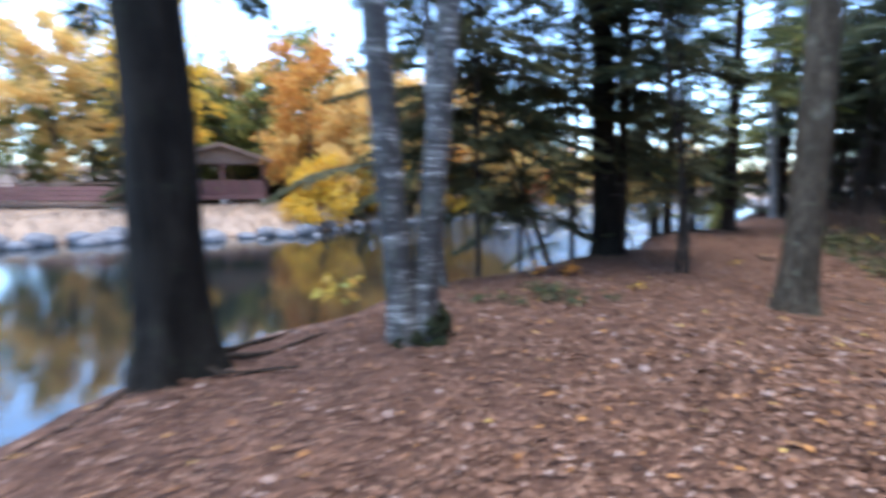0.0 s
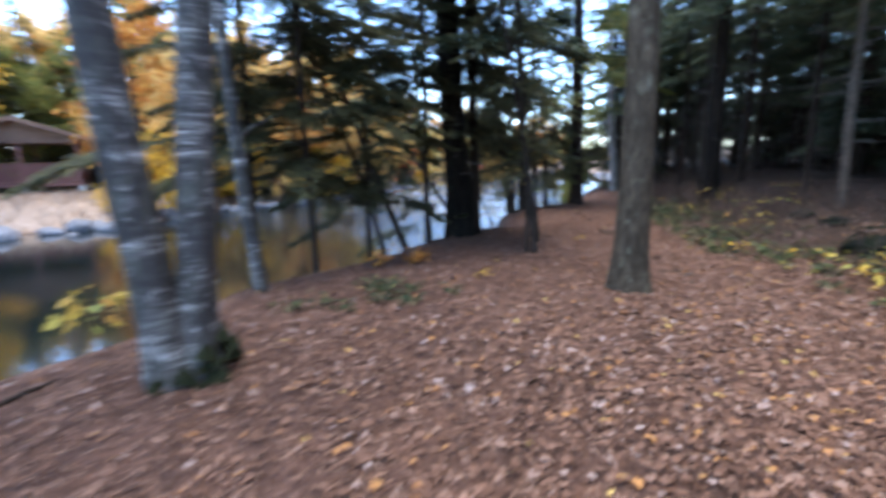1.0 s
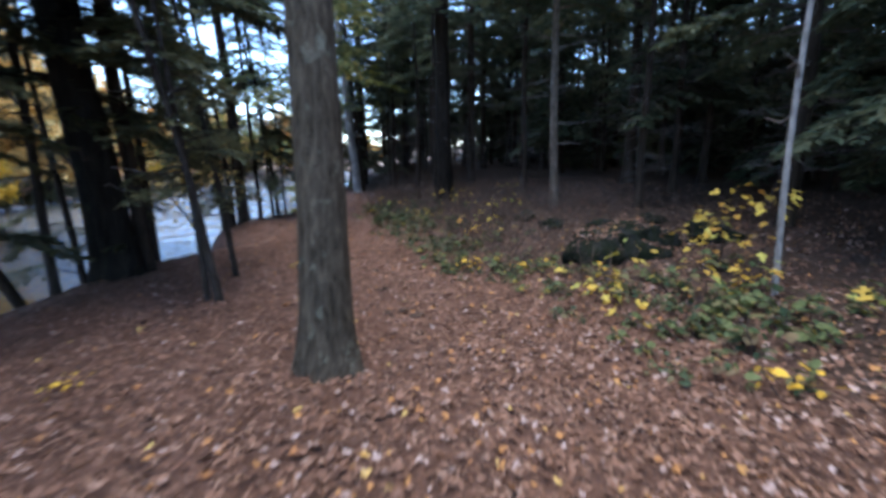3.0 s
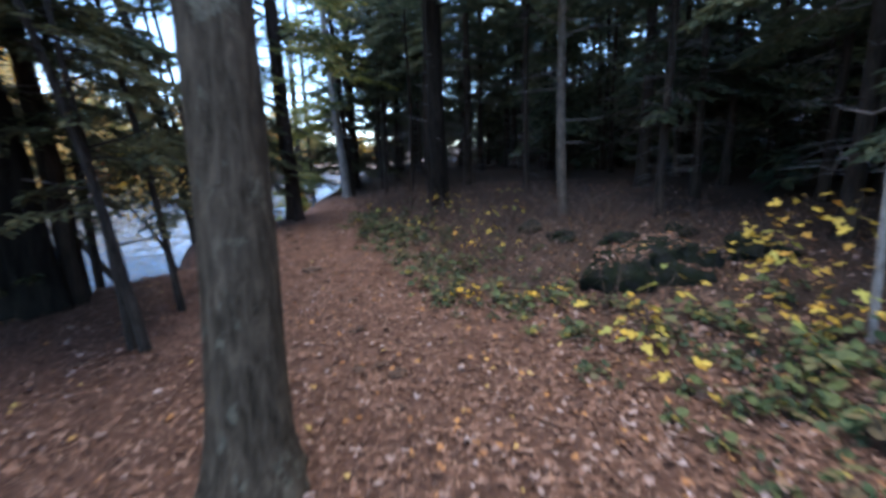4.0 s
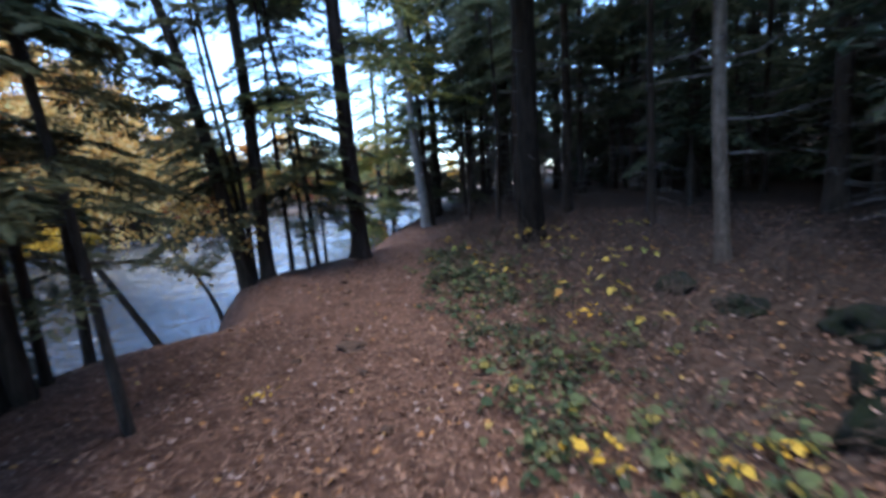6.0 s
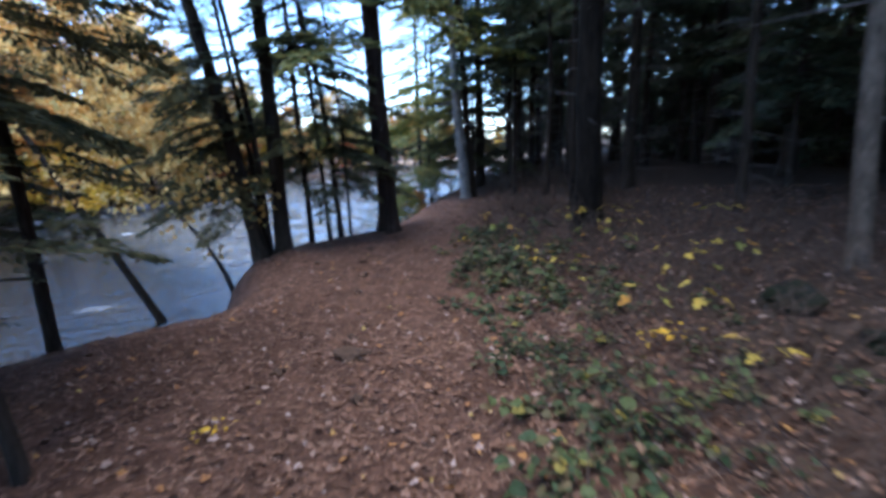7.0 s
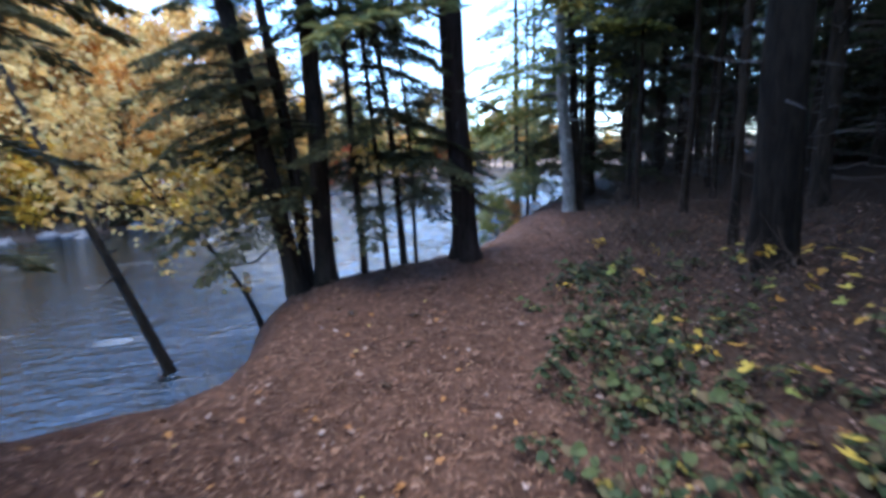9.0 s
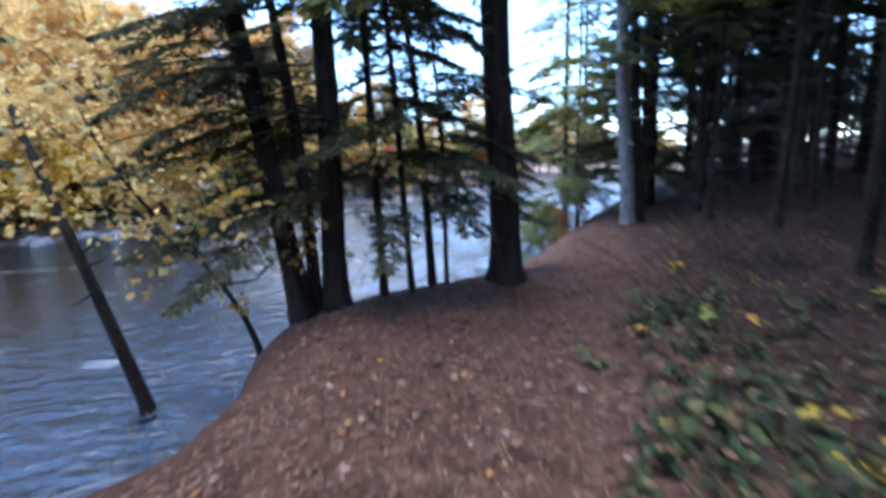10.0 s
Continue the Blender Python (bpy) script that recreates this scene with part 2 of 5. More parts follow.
STONE = rough_material("river_stone", [(0.3, (0.08, 0.08, 0.085)), (0.7, (0.24, 0.24, 0.255))], 5.0, 0.03, 0.8)
MOSSY = rough_material("mossy_rock", [(0.3, (0.007, 0.007, 0.006)), (0.7, (0.034, 0.034, 0.028))], 14.0, 0.06, 1.0, over=(0.008, 0.012, 0.004), over_at=0.42)
MOSS_DARK = rough_material("dark_moss", [(0.3, (0.008, 0.01, 0.004)), (0.7, (0.035, 0.04, 0.014))], 60.0, 0.02, 1.0)
CONCRETE = rough_material("concrete", [(0.3, (0.36, 0.34, 0.32)), (0.7, (0.58, 0.56, 0.53))], 7.0, 0.006)
WOOD_RED = rough_material("stained_wood", [(0.3, (0.15, 0.07, 0.06)), (0.7, (0.3, 0.15, 0.13))], 3.0, 0.004, 0.75, (12, 12, 1.5))
WOOD_BROWN = rough_material("weathered_wood", [(0.3, (0.13, 0.08, 0.06)), (0.7, (0.3, 0.2, 0.15))], 3.0, 0.004, 0.8, (1.5, 12, 12))
SHINGLE = rough_material("roof_shingle", [(0.3, (0.14, 0.1, 0.085)), (0.7, (0.3, 0.23, 0.2))], 9.0, 0.01, 0.9)
CLOD = rough_material("dark_clod", [(0.3, (0.03, 0.018, 0.012)), (0.7, (0.12, 0.07, 0.046))], 60.0, 0.012)
WHITE_BIT = rough_material("white_paper", [(0.3, (0.7, 0.72, 0.76)), (0.7, (0.85, 0.86, 0.88))], 30.0, 0.002, 0.6)


# ---- building helpers ----
def mesh_object(name, verts, faces, material, parent=None, smooth=False, label=""):
    me = bpy.data.meshes.new(name)
    me.from_pydata(np.asarray(verts).tolist() if isinstance(verts, np.ndarray) else verts, [], np.asarray(faces).tolist() if isinstance(faces, np.ndarray) else faces)
    me.materials.append(material)
    if smooth:
        me.polygons.foreach_set("use_smooth", [True] * len(me.polygons))
    me.update()
    ob = new(name, me)
    if parent:
        ob.parent = parent
    if label:
        tagged(ob, label)
    return ob


def part(name, bm, material, parent, label=""):
    me = bpy.data.meshes.new(name)
    bm.to_mesh(me)
    bm.free()
    me.materials.append(material)
    ob = new(name, me)
    ob.parent = parent
    if label:
        tagged(ob, label)
    return ob


class Shape:
    """Collects points and faces of one mesh."""

    def __init__(self):
        self.v, self.f, self.n = [], [], 0

    def add(self, verts, faces):
        verts = np.asarray(verts, float)
        self.v.append(verts)
        self.f.extend([[int(i) + self.n for i in f] for f in faces])
        self.n += len(verts)

    def tube(self, pts, radii, sides=5, cap=True):
        pts = np.asarray(pts, float)
        m = len(pts)
        ax = np.gradient(pts, axis=0)
        ax /= np.linalg.norm(ax, axis=1)[:, None] + 1e-9
        ref = np.where(np.abs(ax[:, 2:3]) > 0.9, np.array([[1.0, 0, 0]]), np.array([[0, 0, 1.0]]))
        u = np.cross(ax, ref)
        u /= np.linalg.norm(u, axis=1)[:, None]
        w = np.cross(ax, u)
        a = np.linspace(0, 2 * np.pi, sides, endpoint=False)
        ring = u[:, None, :] * np.cos(a)[None, :, None] + w[:, None, :] * np.sin(a)[None, :, None]
        v = (pts[:, None, :] + ring * np.asarray(radii, float)[:, None, None]).reshape(-1, 3)
        f = [[i * sides + j, i * sides + (j + 1) % sides, (i + 1) * sides + (j + 1) % sides, (i + 1) * sides + j] for i in range(m - 1) for j in range(sides)]
        if cap:
            f.append(list(range((m - 1) * sides, m * sides)))
        self.add(v, f)

    def box(self, cx, cy, cz, sx, sy, sz, rz=0.0):
        c, s = math.cos(rz), math.sin(rz)
        v = []
        for dz in (-0.5, 0.5):
            for dx, dy in ((-0.5, -0.5), (0.5, -0.5), (0.5, 0.5), (-0.5, 0.5)):
                x, y = dx * sx, dy * sy
                v.append((cx + c * x - s * y, cy + s * x + c * y, cz + dz * sz))
        self.add(v, [(3, 2, 1, 0), (4, 5, 6, 7), (0, 1, 5, 4), (1, 2, 6, 5), (2, 3, 7, 6), (3, 0, 4, 7)])

    def make(self, name, material, parent=None, smooth=False, label=""):
        v = np.concatenate(self.v) if self.v else np.zeros((0, 3))
        return mesh_object(name, v, self.f, material, parent, smooth, label)


def diamonds(base, way, side, length, width):
    """Many thin leaves: each a bent rhombus of four points from base along way."""
    n = len(base)
    way = way / (np.linalg.norm(way, axis=1)[:, None] + 1e-9)
    side = side - way * np.sum(side * way, axis=1)[:, None]
    side = side / (np.linalg.norm(side, axis=1)[:, None] + 1e-9)
    up = np.cross(side, way)
    L, W = np.asarray(length).reshape(-1, 1), np.asarray(width).reshape(-1, 1)
    v = np.stack([base, base + way * L * 0.45 + side * W * 0.5 + up * W * 0.15, base + way * L, base + way * L * 0.45 - side * W * 0.5 + up * W * 0.15], axis=1).reshape(-1, 3)
    i = np.arange(n)[:, None] * 4
    return v, i + np.array([[0, 1, 2, 3]])


def waves(x, y, seed, scale):
    """Smooth uneven field, about -1 to 1."""
    r = np.random.RandomState(seed)
    out = np.zeros(np.broadcast(x, y).shape)
    for _ in range(7):
        a, k, p = r.uniform(0, 2 * np.pi), r.uniform(0.6, 1.8) / scale, r.uniform(0, 6.28)
        out = out + np.sin((x * np.cos(a) + y * np.sin(a)) * k * 2.2 + p)
    return out / 4.0


# ---- the lie of the land ----
BRINK = [(-9, -12), (-6, -4), (-3.6, 0), (-2.75, 2.6), (-2.5, 3.6), (-1.9, 4.6), (-1.0, 5.3), (-0.35, 6.8), (0.9, 7.7), (1.75, 8.5), (2.9, 9.9), (3.6, 10.6), (4.5, 11.05), (5.35, 11.12), (5.82, 11.42), (6.1, 11.95), (6.17, 12.8), (6.2, 13.5), (6.4, 14.1), (7.4, 14.6), (9.3, 15.3), (10.6, 17), (13, 20), (18, 26), (27, 33), (45, 42), (120, 70)]
FAR = [(-60, -30), (-34, 0), (-22, 13), (-15.2, 16.8), (-13.6, 18.8), (-10.5, 18.7), (-9, 19.6), (-5.7, 20.9), (-4.2, 26.0), (-1.6, 26.5), (3, 32), (9, 42), (16, 50), (30, 56), (50, 63), (120, 95)]
WATER_Z = -0.85


def line_distance(x, y, line):
    best = np.full(np.broadcast(x, y).shape, 1e9)
    for (ax, ay), (bx, by) in zip(line, line[1:]):
        dx, dy = bx - ax, by - ay
        s = np.clip(((x - ax) * dx + (y - ay) * dy) / (dx * dx + dy * dy), 0, 1)
        best = np.minimum(best, np.hypot(x - ax - s * dx, y - ay - s * dy))
    return best


def left_of(x, y, line):
    """Whether a point lies on the river's side of a bank line that runs upstream."""
    inside = np.zeros(np.broadcast(x, y).shape, bool)
    ring = line + [(400, 200), (400, 900), (-900, 900), (-900, -400), (line[0][0], -400)]
    for (ax, ay), (bx, by) in zip(ring, ring[1:] + ring[:1]):
        cross = ((ay > y) != (by > y)) & (x < (bx - ax) * (y - ay) / ((by - ay) if by != ay else 1e-9) + ax)
        inside ^= cross
    return inside


def smooth_step(v):
    v = np.clip(v, 0, 1)
    return v * v * (3 - 2 * v)


def hill(x, y, cx, cy, r):
    return np.exp(-((x - cx) ** 2 + (y - cy) ** 2) / (r * r))


def land(x, y):
    x, y = np.asarray(x, float), np.asarray(y, float)
    dn = np.where(left_of(x, y, BRINK), 1, -1) * line_distance(x, y, BRINK)
    df = np.where(left_of(x, y, FAR), 1, -1) * line_distance(x, y, FAR)
    xr = x - 5.0 - (y - 3.0) * 0.43
    z = 0.2 * hill(x, y, 1.0, 4.5, 2.3) - 0.08 * hill(x, y, 6.0, 9.4, 2.2)
    z = z + 0.65 * smooth_step(xr / 8.0) + 0.012 * np.clip(xr - 6, 0, 60) + 0.13 * np.clip(xr - 16, 0, 40)
    z = z + (0.07 * smooth_step((xr + 0.5) / 1.0) + 0.12 * smooth_step((xr - 1.5) / 2.0)) * smooth_step((y - 5.2) / 2.0)
    z = z + 0.028 * waves(x, y, 3, 0.8) * smooth_step(-dn / 0.8) + 0.012 * waves(x, y, 4, 0.25) + 0.1 * waves(x, y, 8, 3.0) * smooth_step((xr - 2) / 4)
    z = z - 0.13 * smooth_step((dn + 0.6) / 0.6) - 1.35 * smooth_step((dn - 0.02 + 0.06 * waves(x, y, 9, 0.3)) / 0.95)
    far = WATER_Z - 0.6 + 0.6 * smooth_step((df + 1.5) / 1.5) + 0.75 * smooth_step((df - 0.1) / 3.2) + 0.22 * smooth_step((df - 3) / 6) + 0.07 * np.clip(df - 14, 0, 60)
    far = far + 0.07 * waves(x, y, 5, 1.2) * smooth_step(df)
    z = np.where(dn > 0, np.where(dn < 3, np.maximum(z, far), far), z)
    return z, dn, df


def ground_z(x, y):
    return float(land(np.array([x]), np.array([y]))[0][0])


def spread(lo, hi, step, far, grow=1.22):
    core = list(np.arange(lo, hi + step * 0.5, step))
    d, a, b = step, [], []
    e = core[-1]
    while e < far:
        d *= grow
        e += d
        b.append(e)
    d, e = step, core[0]
    while e > -far:
        d *= grow
        e -= d
        a.append(e)
    return np.array(a[::-1] + core + b)


def build_ground():
    xs, ys = spread(-6, 14, 0.11, 420, 1.12), spread(-1, 19, 0.11, 420, 1.12)
    X, Y = np.meshgrid(xs, ys)
    Z, dn, df = land(X, Y)
    ny, nx = X.shape
    idx = np.arange(nx * ny).reshape(ny, nx)
    faces = np.stack([idx[:-1, :-1], idx[:-1, 1:], idx[1:, 1:], idx[1:, :-1]], axis=-1).reshape(-1, 4)
    ob = mesh_object("ground", np.stack([X, Y, Z], -1).reshape(-1, 3), faces, GROUND, smooth=True)
    xr = X - 5.0 - (Y - 3.0) * 0.43
    zone = np.zeros((ny * nx, 4), np.float32)
    zone[:, 0] = smooth_step((xr - 0.5 + 0.6 * waves(X, Y, 12, 0.7)) / 1.6).ravel() * 0.9
    zone[:, 0] = np.maximum(zone[:, 0], smooth_step((df - 5) / 3).ravel())
    zone[:, 1] = (smooth_step((df - 0.2) / 0.8) * (1 - 0.8 * smooth_step((df - 6) / 4))).ravel()
    zone[:, 2] = (smooth_step((dn - 0.35) / 0.4) * (1 - smooth_step((df - 0.2) / 0.6))).ravel()
    zone[:, 3] = 1
    att = ob.data.color_attributes.new("zone", "FLOAT_COLOR", "POINT")
    att.data.foreach_set("color", zone.ravel())
    return tagged(ob, "pine needle and leaf covered river bank and forest floor", "ground", kind="structure")


ground = build_ground()


def build_water():
    xs = np.concatenate([np.arange(-70, 3, 1.0), np.arange(3, 26, 0.16), np.arange(26, 112, 1.0)])
    ys = np.concatenate([np.arange(-40, 13, 1.0), np.arange(13, 46, 0.16), np.arange(46, 102, 1.0)])
    X, Y = np.meshgrid(xs, ys)
    ny, nx = X.shape
    idx = np.arange(nx * ny).reshape(ny, nx)
    faces = np.stack([idx[:-1, :-1], idx[:-1, 1:], idx[1:, 1:], idx[1:, :-1]], axis=-1).reshape(-1, 4)
    _, dn, df = land(X, Y)
    keep = ((dn > -2) & (df < 2)).ravel()
    faces = faces[keep[faces].any(axis=1)]
    rapid = 0.34 * smooth_step((X + 0.55 * Y - 7.5) / 4.5) + 0.66 * smooth_step((X + 0.55 * Y - 13.0) / 6.0)
    # standing waves of the riffles, steeper upstream
    w = 0.55 * waves(X * 0.8, Y, 301, 0.9) + 0.4 * waves(X, Y * 1.4, 302, 0.42) + 0.25 * waves(X, Y, 303, 0.24)
    inner = smooth_step((X - 3) / 2) * smooth_step((26 - X) / 3) * smooth_step((46 - Y) / 4)
    Z = WATER_Z + 0.085 * w * smooth_step((rapid - 0.1) / 0.9) * inner
    ob = mesh_object("water", np.stack([X, Y, Z], -1).reshape(-1, 3), faces, WATER, smooth=True)
    att = ob.data.attributes.new("rapid", "FLOAT", "POINT")
    att.data.foreach_set("value", rapid.ravel().astype(np.float32))
    att = ob.data.attributes.new("crest", "FLOAT", "POINT")
    att.data.foreach_set("value", np.clip(0.5 + 0.4 * w, 0, 1).ravel().astype(np.float32))
    return tagged(ob, "dark calm river breaking into bluish white riffles upstream", "river", kind="structure")


water = build_water()


# ---- trees ----
def rng(seed):
    return np.random.RandomState(seed)


def trunk_shape(height, r, top=0.25, lean=(0, 0), bend=(0, 0), sides=18, flare=0.45, rough=0.035, seed=0, step=0.16, fine_to=6.0, sink=0.25, flare_h=0.28):
    """A tapered, uneven trunk with a root flare; returns points, faces and the axis."""
    rs = rng(seed)
    zs = [-sink, -0.06]
    z = 0.0
    while z < min(fine_to, height):
        zs.append(z)
        z += step if z > 0.5 else step * 0.5
    zs += list(np.linspace(min(fine_to, height), height, max(2, int((height - fine_to) / 0.8) + 2)))
    zs = np.array(sorted(set(round(float(q), 3) for q in zs)))
    u = zs / height
    axis = np.stack([lean[0] * zs + bend[0] * np.sin(u * np.pi * 2.2) + 0.02 * np.sin(zs * 1.3 + seed), lean[1] * zs + bend[1] * np.sin(u * np.pi * 2.2) + 0.02 * np.cos(zs * 1.1 + seed), zs], -1)
    rad = r * (1 - (1 - top) * np.clip(u, 0, 1))
    a = np.linspace(0, 2 * np.pi, sides, endpoint=False)
    k, ph = rs.randint(3, 6), rs.uniform(0, 6.28)
    fl = flare * np.exp(-np.clip(zs + 0.05, 0, None) / flare_h)
    lobes = 1 + 0.45 * np.cos(k * a + ph) + 0.25 * np.cos((k + 2) * a + 2 * ph)
    rr = rad[:, None] * (1 + fl[:, None] * lobes[None, :])
    rr *= 1 + rough * (np.sin(a * 5 + zs[:, None] * 1.7 + ph) + np.sin(a * 3 - zs[:, None] * 2.9) + rs.uniform(-0.8, 0.8, rr.shape))
    v = np.stack([axis[:, 0:1] + rr * np.cos(a), axis[:, 1:2] + rr * np.sin(a), np.repeat(zs[:, None], sides, 1)], -1).reshape(-1, 3)
    m = len(zs)
    f = [[i * sides + j, i * sides + (j + 1) % sides, (i + 1) * sides + (j + 1) % sides, (i + 1) * sides + j] for i in range(m - 1) for j in range(sides)]
    f.append(list(range((m - 1) * sides, m * sides)))
    return v, f, axis


def axis_at(axis, z):
    return np.array([np.interp(z, axis[:, 2], axis[:, 0]), np.interp(z, axis[:, 2], axis[:, 1]), z])


def bough(wood, leaf, p, az, length, rise, droop, rs, leaf_len, leaf_w, thick=0.012, dense=1.0, bare=0.15, spread_deg=50):
    """One conifer bough: a drooping stick with side twigs that carry flat sprays of needles."""
    m = 6
    s = np.linspace(0, 1, m)
    out = np.array([math.cos(az), math.sin(az), 0.0])
    pts = p + out * (s * length)[:, None] + np.array([0, 0, 1.0]) * ((rise * s - droop * s * s) * length)[:, None]
    pts[1:-1] += rs.uniform(-0.03, 0.03, (m - 2, 3)) * length
    wood.tube(pts, thick * (1 - 0.8 * s), 4, False)
    nt = max(4, int(length / (leaf_len * 0.8) * dense))
    st = np.linspace(bare, 1.0, nt)
    base = np.stack([np.interp(st, s, pts[:, i]) for i in range(3)], -1)
    way = np.gradient(base, axis=0)
    way /= np.linalg.norm(way, axis=1)[:, None] + 1e-9
    sidev = np.cross(way, np.array([0, 0, 1.0]))
    B, D, S, L = [], [], [], []
    for sg in (-1, 1):
        ang = np.radians(spread_deg + rs.uniform(-12, 12, nt))[:, None]
        tw = way * np.cos(ang) + sg * sidev * np.sin(ang) + np.array([0, 0, -1.0]) * rs.uniform(0.0, 0.3, nt)[:, None]
        tl = (0.42 * length * (1 - st) + 0.8 * leaf_len) * rs.uniform(0.7, 1.2, nt)
        nk = max(2, int(0.42 * length / (leaf_len * 0.62)) + 1)
        for q in range(nk):
            e = (q + 0.2) / nk
            pos = base + tw * (tl * e)[:, None]
            ok = rs.uniform(0, 1, nt) < 0.93
            for sg2 in (-1, 1):
                dd = tw + 0.7 * sg2 * np.cross(tw, np.array([0, 0, 1.0])) + rs.uniform(-0.25, 0.25, (nt, 3))
                B.append(pos[ok])
                D.append(dd[ok])
                S.append(np.cross(dd, np.array([0, 0, 1.0]))[ok] + rs.uniform(-0.5, 0.5, (int(ok.sum()), 3)))
                L.append(leaf_len * rs.uniform(0.6, 1.15, int(ok.sum())))
    B, D, S, L = np.concatenate(B), np.concatenate(D), np.concatenate(S), np.concatenate(L)
    v, f = diamonds(B, D, S, L, L * leaf_w)
    leaf.append((v, f))


def join_leaves(name, leaf, material, parent, label=""):
    if not leaf:
        return None
    n, V, F = 0, [], []
    for v, f in leaf:
        V.append(v)
        F.append(f + n)
        n += len(v)
    return mesh_object(name, np.concatenate(V), np.concatenate(F), material, parent, False, label)


def conifer(name, seed, height, r, first, reach, bark, needles, boughs=60, leaf_len=0.2, leaf_w=0.42, lean=(0, 0), dead=14, dead_to=None, droop=0.35, sides=10, flare=0.35, low_reach=None, side_bias=None, bend=(0.03, 0.02)):
    """Spruce, hemlock or pine: trunk, bare lower branches and a crown of boughs."""
    rs = rng(seed)
    root = new(name)
    v, f, axis = trunk_shape(height, r, 0.12, lean, bend, sides, flare, seed=seed, step=0.3 if r < 0.12 else 0.18)
    mesh_object("trunk", v, f, bark, root, True)
    wood, leaf = Shape(), []
    hs = first + (height * 0.985 - first) * np.sort(rs.uniform(0, 1, boughs) ** 1.15)
    for h in hs:
        q = (h - first) / (height - first)
        ln = reach * (1 - q) ** 0.75 * rs.uniform(0.65, 1.1) + 0.12
        az = rs.uniform(0, 6.283) if side_bias is None else side_bias + rs.normal(0, 1.1)
        bough(wood, leaf, axis_at(axis, h), az, ln, rs.uniform(0.05, 0.3) * (0.4 + q), droop * rs.uniform(0.6, 1.3), rs, leaf_len, leaf_w, 0.008 + 0.07 * r + 0.004 * ln, 1.0)
    for _ in range(dead):
        h = rs.uniform(0.35, dead_to or first + 1.2)
        az, ln = rs.uniform(0, 6.283), (low_reach or reach * 0.75) * rs.uniform(0.35, 1.0)
        p = axis_at(axis, h)
        o = np.array([math.cos(az), math.sin(az), 0])
        s = np.linspace(0, 1, 5)
        pts = p + o * (s * ln)[:, None] + np.array([0, 0, 1.0]) * ((rs.uniform(-0.1, 0.25) * s - rs.uniform(0, 0.3) * s * s) * ln)[:, None]
        pts[1:] += rs.uniform(-0.05, 0.05, (4, 3)) * ln
        wood.tube(pts, (0.004 + 0.05 * r) * (1 - 0.8 * s), 4, False)
        for _ in range(3):
            e = rs.uniform(0.3, 0.95)
            b = np.array([np.interp(e, s, pts[:, i]) for i in range(3)])
            d = o * 0.7 + np.array([rs.uniform(-1, 1), rs.uniform(-1, 1), rs.uniform(-0.5, 0.3)])
            wood.tube([b, b + d * ln * 0.12, b + d * ln * 0.2], [0.003, 0.002, 0.001], 3, False)
    tagged(wood.make("branchwork", BARK_DEAD if dead > 20 else bark, root), kind="stuff")
    join_leaves("crown", leaf, needles, root)
    return root


def leaf_cloud(rs, centres, radii, per, size, flat=0.75):
    """Clumps of leaves round the ends of twigs."""
    c = np.repeat(centres, per, axis=0)
    rr = np.repeat(radii, per)[:, None]
    p = c + rs.normal(0, 0.5, c.shape) * rr * np.array([1, 1, flat])
    d = rs.normal(0, 1, c.shape) * np.array([1, 1, 0.6]) + np.array([0, 0, -0.35])
    s = rs.normal(0, 1, c.shape)
    L = size * rs.uniform(0.6, 1.3, len(c))
    return diamonds(p, d, s, L, L * 0.8)


def broadleaf(name, seed, height, r, first, reach, bark, leaves, limbs=14, clumps=7, per=55, size=0.22, lean=(0, 0), bend=(0.1, 0.06), sides=10, clump_r=0.7, flare=0.35, step=0.2):
    """A leaf tree: trunk, forking limbs, and clumps of leaves at their ends."""
    rs = rng(seed)
    root = new(name)
    v, f, axis = trunk_shape(height, r, 0.15, lean, bend, sides, flare, seed=seed, step=step)
    mesh_object("trunk", v, f, bark, root, True)
    wood = Shape()
    cen, rad = [], []
    for i in range(limbs):
        q = (i + rs.uniform(0, 0.8)) / limbs
        h = first + (height - first) * q * 0.97
        az, ln = i * 2.4 + rs.uniform(-0.5, 0.5), reach * (1 - 0.6 * q) * rs.uniform(0.6, 1.1)
        o = np.array([math.cos(az), math.sin(az), rs.uniform(0.25, 0.9)])
        s = np.linspace(0, 1, 6)
        pts = axis_at(axis, h) + o * (s * ln)[:, None]
        pts[1:] += rs.uniform(-0.07, 0.07, (5, 3)) * ln
        rl = r * 0.42 * (1 - 0.6 * q)
        wood.tube(pts, rl * (1 - 0.85 * s), 5, False)
        for _ in range(clumps):
            e = rs.uniform(0.3, 1.0)
            b = np.array([np.interp(e, s, pts[:, k]) for k in range(3)])
            d = (o + rs.normal(0, 0.8, 3)) * ln * rs.uniform(0.12, 0.4)
            wood.tube([b, b + d * 0.5 + rs.normal(0, 0.04, 3), b + d], [rl * 0.3, rl * 0.18, rl * 0.06], 3, False)
            cen.append(b + d)
            rad.append(clump_r * rs.uniform(0.6, 1.25))
    tagged(wood.make("branchwork", bark, root), kind="stuff")
    v, f = leaf_cloud(rs, np.array(cen), np.array(rad), per, size)
    mesh_object("crown", v, f, leaves, root)
    return root


def stand(ob, x, y, turn=0.0, size=1.0, dz=0.0):
    """Puts a tree or plant on the ground."""
    ob.matrix_basis = Matrix.Translation((x, y, ground_z(x, y) + dz)) @ Matrix.Rotation(turn, 4, "Z") @ Matrix.Scale(size, 4)
    return ob


